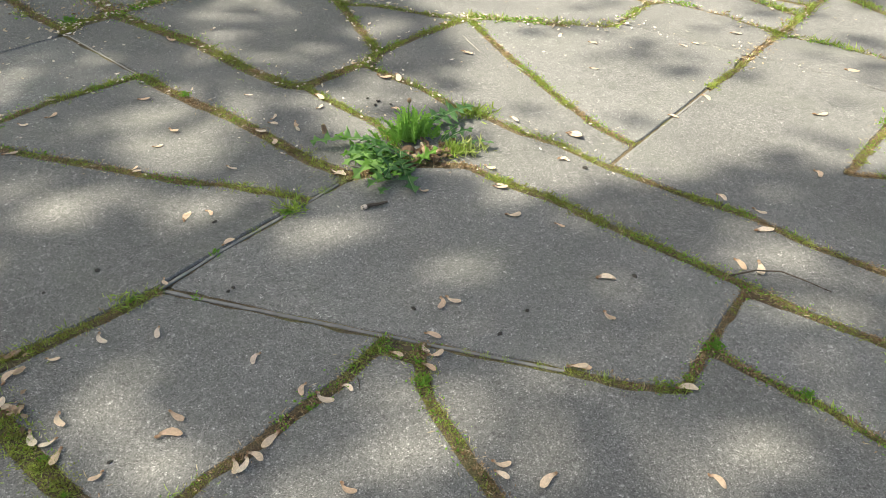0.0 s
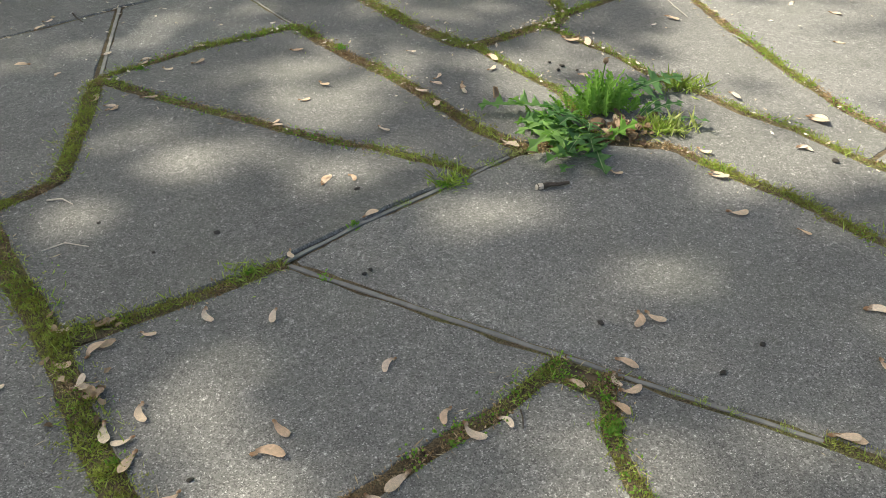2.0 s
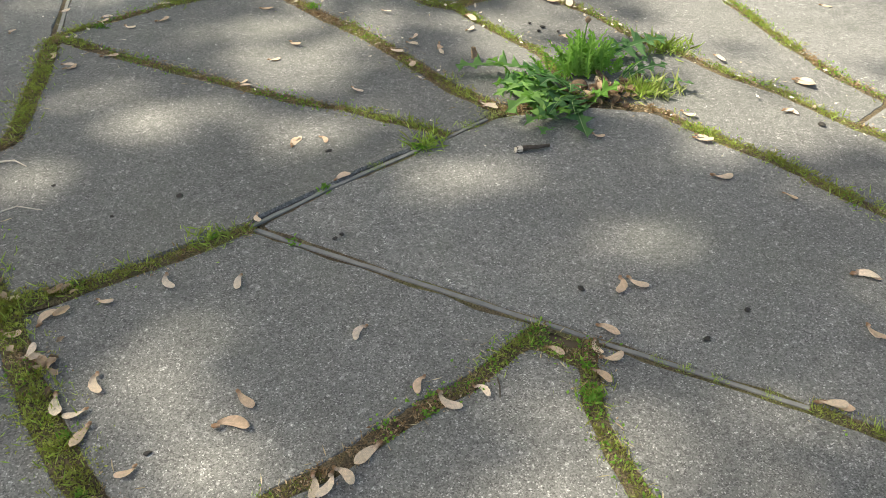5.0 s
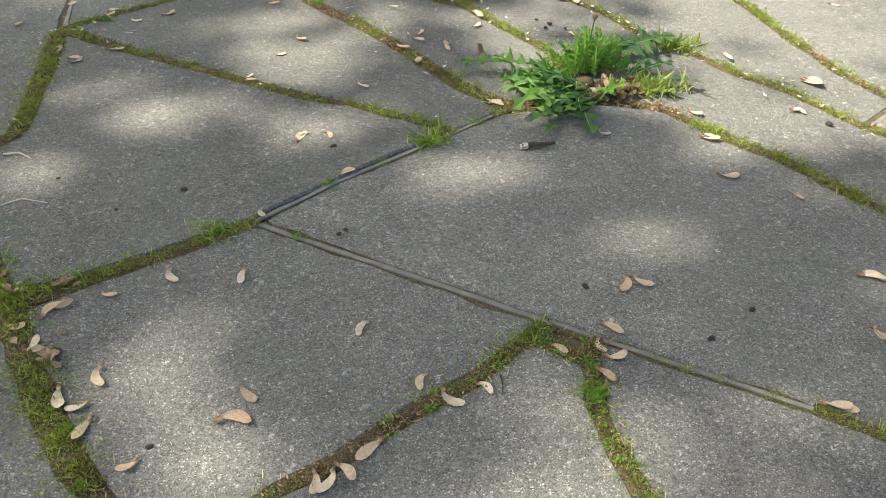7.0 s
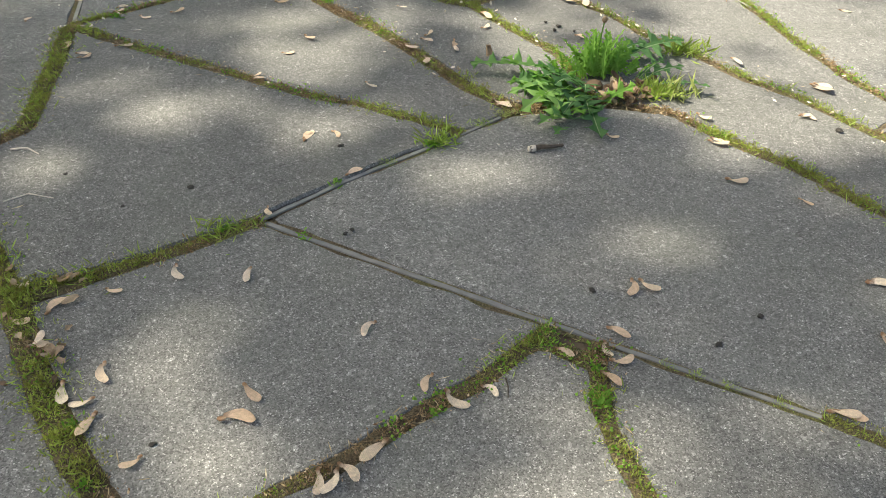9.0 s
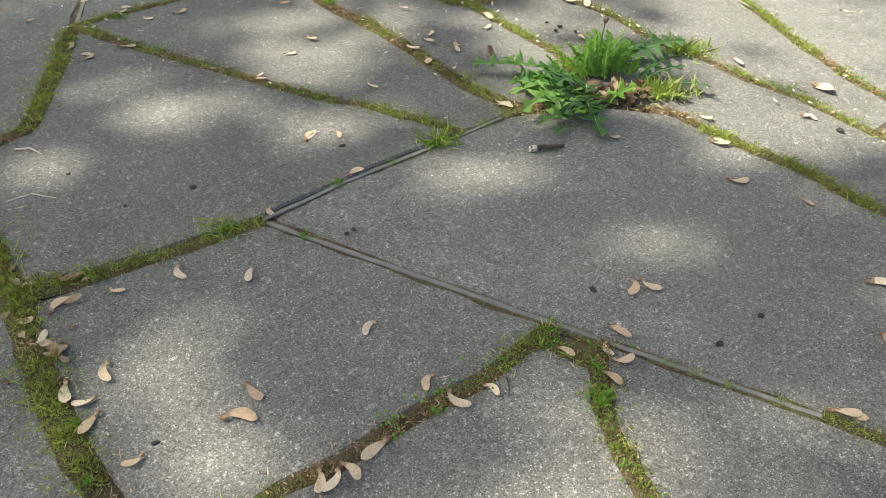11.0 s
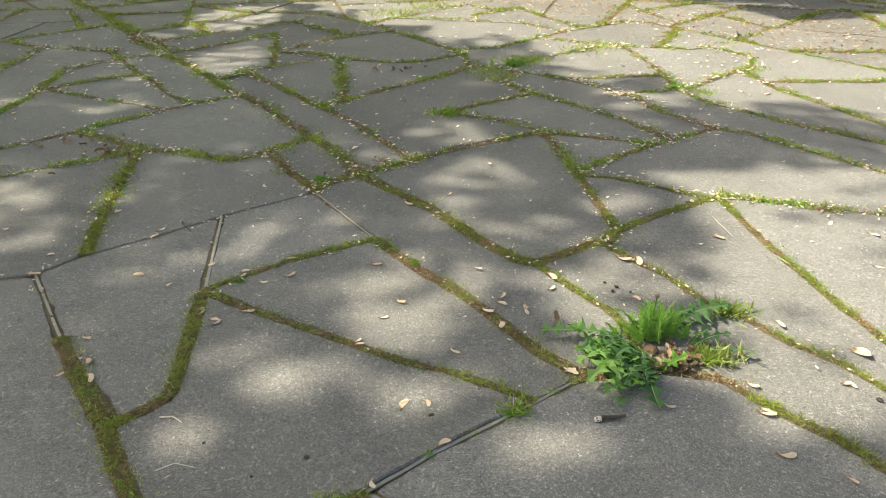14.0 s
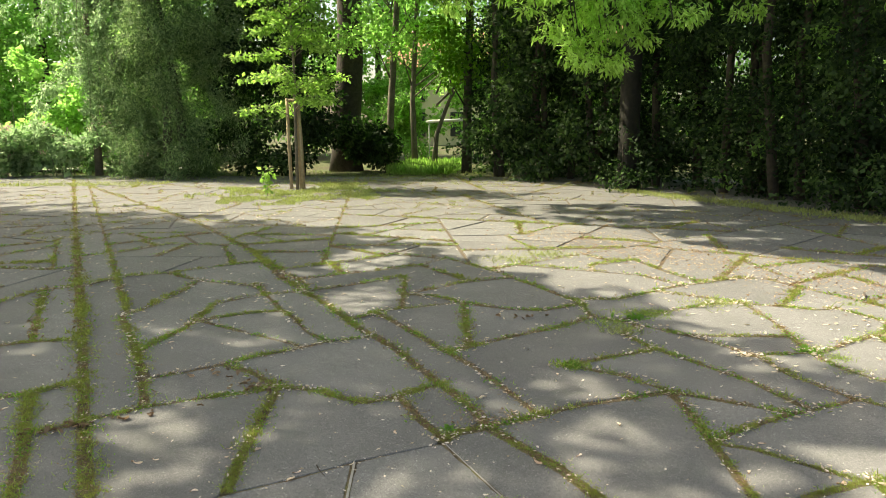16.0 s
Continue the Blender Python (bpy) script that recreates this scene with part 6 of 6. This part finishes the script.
samara(-0.218, 1.253, 30, 0.036)
samara(0.114, 1.517, -20, 0.040)
samara(0.110, 1.541, -28, 0.043)
samara(-0.675, 0.889, 63, 0.042)
samara(-0.753, 0.943, 7, 0.032)
samara(-0.673, 0.902, 34, 0.030)
samara(0.367, 1.887, -43, 0.033)
samara(0.575, 1.472, -47, 0.037)
samara(0.342, 1.388, -37, 0.030)
samara(-0.724, 0.863, -12, 0.038)
samara(0.126, 0.774, -33, 0.030)
samara(0.703, 0.909, -22, 0.048)
samara(0.652, 0.784, -71, 0.037)
samara(0.516, 0.645, -21, 0.044)
samara(0.716, 0.534, -19, 0.046)
samara(0.340, 0.395, -153, 0.046)
samara(-0.033, 0.471, -49, 0.037)
samara(0.655, 0.317, -60, 0.039)
samara(0.262, 0.455, -22, 0.038)
samara(0.254, 0.428, -46, 0.033)
samara(1.082, 0.886, -80, 0.045)
samara(1.126, 0.861, -118, 0.058)
samara(1.207, 1.175, -75, 0.039)
samara(1.282, 1.089, -54, 0.042)
samara(1.238, 1.003, -2, 0.058)
samara(1.591, 1.227, -102, 0.045)
samara(1.871, 1.575, -7, 0.058)
samara(0.913, 1.601, -43, 0.056)
samara(0.816, 1.474, 7, 0.031)
samara(0.746, 2.308, -36, 0.036)
samara(1.321, 1.660, -42, 0.040)
samara(1.520, 1.770, -73, 0.041)
samara(1.993, 2.299, -24, 0.049)
samara(2.259, 1.874, -24, 0.058)
samara(1.685, 2.220, -49, 0.037)
samara(-0.814, 0.817, 15, 0.030)
samara(-1.308, 2.325, 65, 0.041)
samara(-0.911, 1.761, 28, 0.032)
samara(-0.972, 1.817, 56, 0.030)
samara(-0.746, 2.043, 34, 0.040)
samara(-0.903, 2.069, 44, 0.033)
samara(-0.823, 2.004, -21, 0.034)
samara(-0.464, 2.112, 0, 0.040)
samara(-0.465, 1.650, 21, 0.030)
samara(-0.052, 1.861, -38, 0.039)
samara(0.021, 1.816, -69, 0.034)
samara(-1.032, 2.115, 40, 0.031)
samara(-0.385, 2.617, -56, 0.058)
samara(-0.222, 2.695, 55, 0.035)
samara(0.380, 2.144, -41, 0.058)
samara(0.428, 2.128, -91, 0.058)
samara(0.754, 2.303, -49, 0.044)
samara(0.736, 2.615, 36, 0.048)
samara(1.304, 2.304, -51, 0.043)
samara(0.123, 2.025, -55, 0.047)
samara(0.856, 2.644, 44, 0.042)
samara(0.752, 1.745, -66, 0.042)
samara(-1.127, 1.980, 81, 0.030)
samara(-1.977, 2.375, -4, 0.048)
samara(-1.913, 2.405, -8, 0.030)
samara(-1.664, 2.546, 58, 0.030)
samara(-1.540, 2.548, 77, 0.044)
samara(-1.630, 2.191, 18, 0.030)
samara(-1.618, 2.064, -21, 0.050)
samara(-1.643, 1.856, 14, 0.030)
samara(-1.750, 1.920, 15, 0.031)
samara(-1.268, 1.691, -29, 0.038)
samara(-1.215, 1.577, -50, 0.042)
samara(-1.264, 1.515, 30, 0.030)
samara(-1.174, 1.502, -51, 0.044)
samara(-0.970, 1.639, 43, 0.030)
samara(-0.909, 1.766, 33, 0.030)
samara(-0.905, 2.041, 23, 0.030)
samara(-0.764, 2.151, 27, 0.037)
samara(-0.475, 1.668, 28, 0.030)
samara(-0.410, 1.789, 13, 0.031)
samara(-0.324, 1.393, 59, 0.030)
samara(-0.117, 2.081, -27, 0.030)
samara(0.113, 1.950, 40, 0.033)
samara(-1.640, 2.736, 60, 0.034)
samara(-1.307, 2.389, 28, 0.032)

for k in range(190):       # the ones scattered further off, mostly along joints
    if tilt.random() < 0.65:
        a, b, w = LINES[tilt.randrange(len(LINES))]
        p = a.lerp(b, tilt.random()) + Vector((tilt.gauss(0, 0.05), tilt.gauss(0, 0.05)))
    else:
        p = Vector((tilt.uniform(-5, 3.5), tilt.uniform(1.8, 8)))
    if p.y < 1.75 or p.y > 9 or not -2.6 - 0.7 * p.y < p.x < 1.5 + 0.35 * p.y:
        continue
    samara(p.x, p.y, tilt.uniform(0, 360), tilt.uniform(0.028, 0.048))


# ---- pale scratches on a slab ----
for ends in (((0.783, 2.47), (0.806, 2.30)), ((0.900, 2.16), (0.927, 2.09))):
    bm = bmesh.new()
    a, b = (Vector((*e, 0.0)) for e in ends)
    across = (b - a).cross(Vector((0, 0, 1))).normalized()
    rows = []
    for i in range(9):
        p = a.lerp(b, i / 8) + across * 0.004 * wobble(i, 0, 0.7, ends[0][0])
        half = 0.0022 * math.sin(math.pi * (0.06 + 0.11 * i)) * (1 + 0.5 * wobble(i, 3, 1.1))
        rows.append([bm.verts.new(p + across * half * s + Vector((0, 0, 0.0055 if abs(s) < 1 else 0.003))) for s in (-1, -0.5, 0.5, 1)])
    for r, q in zip(rows, rows[1:]):
        for k in range(3):
            bm.faces.new((r[k], q[k], q[k + 1], r[k + 1]))
    part("scratch", bm, PALE_MORTAR, pavement, "pale chalky scratch on a slab")


# ---- twigs, crumbs, dead leaves ----
def twig(points, thick, label):
    bm = tube(bmesh.new(), points, [thick * (1 - 0.5 * i / (len(points) - 1)) for i in range(len(points))], 6)
    ob = tagged(part("twig", bm, TWIG_END if "pale" in label else TWIG), label, "twig", "twigs on the paving")
    if thick > 0.006:      # bare wood at the broken end
        a, b = Vector(points[0]), Vector(points[1])
        part("broken_end", tube(bmesh.new(), [tuple(a.lerp(b, k)) for k in (-0.12, 0.25, 0.6)], [thick * 0.8, thick * 1.06, thick * 1.0], 7), TWIG_END, ob, "pale bare wood at the broken end")
    return ob


twig([(0.151, 1.335, 0.006), (0.172, 1.340, 0.007), (0.176, 1.341, 0.008), (0.200, 1.343, 0.007), (0.226, 1.350, 0.006)], 0.0072, "short thick grey-brown twig on a slab")
twig([(-0.924, 1.346, 0.004), (-0.89, 1.345, 0.008), (-0.862, 1.328, 0.004)], 0.0024, "thin pale forked twig")
twig([(1.028, 0.849, 0.004), (1.1, 0.843, 0.014), (1.166, 0.826, 0.012), (1.21, 0.785, 0.008), (1.255, 0.736, 0.003)], 0.0026, "long thin curved dark twig across a joint")
twig([(1.057, 0.633, 0.002), (1.03, 0.595, 0.003), (0.992, 0.556, 0.002)], 0.0014, "thin dark stalk on a slab")
twig([(0.03, 0.728, 0.002), (0.031, 0.71, 0.005), (0.029, 0.692, 0.002)], 0.0016, "thin dark stalk on a slab")
twig([(-1.25, 2.46, 0.002), (-1.22, 2.41, 0.006), (-1.19, 2.38, 0.002)], 0.003, "thin dark twig on a slab")
twig([(-0.87, 1.17, 0.002), (-0.83, 1.19, 0.006), (-0.78, 1.18, 0.002)], 0.0018, "thin pale stalk beside the moss")
twig([(1.9, 5.55, 0.003), (1.98, 5.68, 0.01), (2.02, 5.82, 0.004)], 0.012, "dark twig on a sunlit slab")

for k, (x, y, r) in enumerate(((-0.531, 1.211, 0.006), (-0.786, 1.26, 0.004), (-0.645, 1.153, 0.004), (0.464, 0.844, 0.005), (0.198, 0.911, 0.005), (0.374, 0.785, 0.005), (0.306, 1.935, 0.0055),
                               (0.322, 1.961, 0.006), (-0.225, 1.067, 0.004), (-0.213, 1.078, 0.004), (-0.25, 1.355, 0.006), (0.781, 0.903, 0.006), (0.29, 1.99, 0.004), (0.36, 1.93, 0.0045), (0.87, 1.41, 0.007), (-0.46, 0.63, 0.004))):
    bm = bmesh.new()
    bmesh.ops.create_icosphere(bm, subdivisions=2, radius=r)
    for v in bm.verts:
        v.co = Vector((v.co.x * 1.25, v.co.y, v.co.z * 0.6)) * (1 + 0.5 * wobble(v.co.x * 300 + k, v.co.y * 300, 1.0))
    ob = part("crumb", bm, PEBBLE)
    ob.location = (x, y, r * 0.5)
    ob.rotation_euler = (0, 0, k * 1.3)
    tagged(ob, "small dark crumb of earth on a slab", "crumb", "dark crumbs on the slabs")


def dead_leaf(x, y, z, size, turn, rx, ry, seed, material=None, label="curled brown dead leaf caught beside the plants"):
    local = random.Random(seed)
    bm = bmesh.new()
    rows = []
    for k in (0, 0.2, 0.4, 0.6, 0.8, 1.0):
        half = 0.34 * math.sin(math.pi * min(0.96, 0.08 + 0.85 * k)) * local.uniform(0.7, 1.15)
        rows.append([bm.verts.new((size * (k - 0.5), size * half * s, size * (0.22 * s * s + 0.12 * math.sin(4 * k + seed) + local.uniform(-0.04, 0.04)))) for s in (-1, -0.4, 0.4, 1)])
    for r, q in zip(rows, rows[1:]):
        for i in range(3):
            bm.faces.new((r[i], q[i], q[i + 1], r[i + 1]))
    ob = part("dead_leaf", bm, material or DRY_LEAF)
    ob.matrix_basis = pose(x, y, z, rx, ry, turn)
    return tagged(ob, label, "leaf", "dead leaves")


dead_leaf(0.10, 1.765, 0.022, 0.045, 70, 55, -20, 1)
rng = random.Random(6)
for k in range(34):
    dead_leaf(0.405 + rng.gauss(0, 0.034), 1.572 + rng.gauss(0, 0.026), 0.005 + rng.random() * 0.008, rng.uniform(0.016, 0.040), rng.uniform(0, 360), rng.uniform(-25, 25), rng.uniform(-25, 25), 10 + k)
for k in range(7):
    dead_leaf(-0.655 + rng.gauss(0, 0.02), 0.78 + rng.gauss(0, 0.05), 0.003, rng.uniform(0.012, 0.022), rng.uniform(0, 360), rng.uniform(-20, 20), rng.uniform(-20, 20), 40 + k)
for k in range(44):        # drift of dead leaves in the cross of joints
    along = rng.gauss(0, 0.15)
    dead_leaf(-2.475 + along, 2.635 + 0.62 * along + rng.gauss(0, 0.035), 0.006, rng.uniform(0.018, 0.045), rng.uniform(0, 360), rng.uniform(-25, 25), rng.uniform(-25, 25), 60 + k)
for k in range(24):
    dead_leaf(-1.80 + rng.gauss(0, 0.08), 3.22 + rng.gauss(0, 0.05), 0.006, rng.uniform(0.018, 0.042), rng.uniform(0, 360), rng.uniform(-25, 25), rng.uniform(-25, 25), 90 + k)
for k, (x, y, spread, count) in enumerate(((-0.55, 4.7, 0.10, 8), (-2.15, 3.4, 0.1, 8))):
    for m in range(count):
        dead_leaf(x + rng.gauss(0, spread), y + rng.gauss(0, spread * 0.5), 0.008, rng.uniform(0.025, 0.05), rng.uniform(0, 360), rng.uniform(-25, 25), rng.uniform(-25, 25), 130 + 12 * k + m)
for k, (x, y) in enumerate(((-0.663, 0.805), (-0.651, 0.797), (-0.639, 0.790), (-0.627, 0.774), (-0.653, 0.786), (-0.681, 0.951), (-0.667, 0.957), (-0.650, 0.946), (-0.761, 0.944), (-0.656, 0.900),
                             (-0.781, 0.979), (-0.749, 0.865), (-0.707, 0.825))):
    dead_leaf(x, y, 0.007, rng.uniform(0.014, 0.030), rng.uniform(0, 360), rng.uniform(-20, 20), rng.uniform(-15, 15), 200 + k, TAN_LEAF, "pale tan scrap of dead leaf in a mossy joint")
for k in range(22):
    dead_leaf(0.425 + rng.gauss(0, 0.026), 1.578 + rng.gauss(0, 0.024), 0.008 + rng.random() * 0.01, rng.uniform(0.014, 0.034), rng.uniform(0, 360), rng.uniform(-35, 35), rng.uniform(-30, 30), 230 + k, TAN_LEAF if k % 2 else DRY_LEAF, "dry leaf scrap caught beside the dandelion")
tuft(0.060, 1.445, 0.014, 0.014, 110, TUFT, 350, "speck of moss on the mortar")
tuft(0.120, 1.490, 0.018, 0.018, 160, LAWN, 351, "dry moss in the joint by the dandelion")
tuft(-0.150, 1.295, 0.012, 0.012, 80, TUFT, 352, "speck of moss on the mortar")
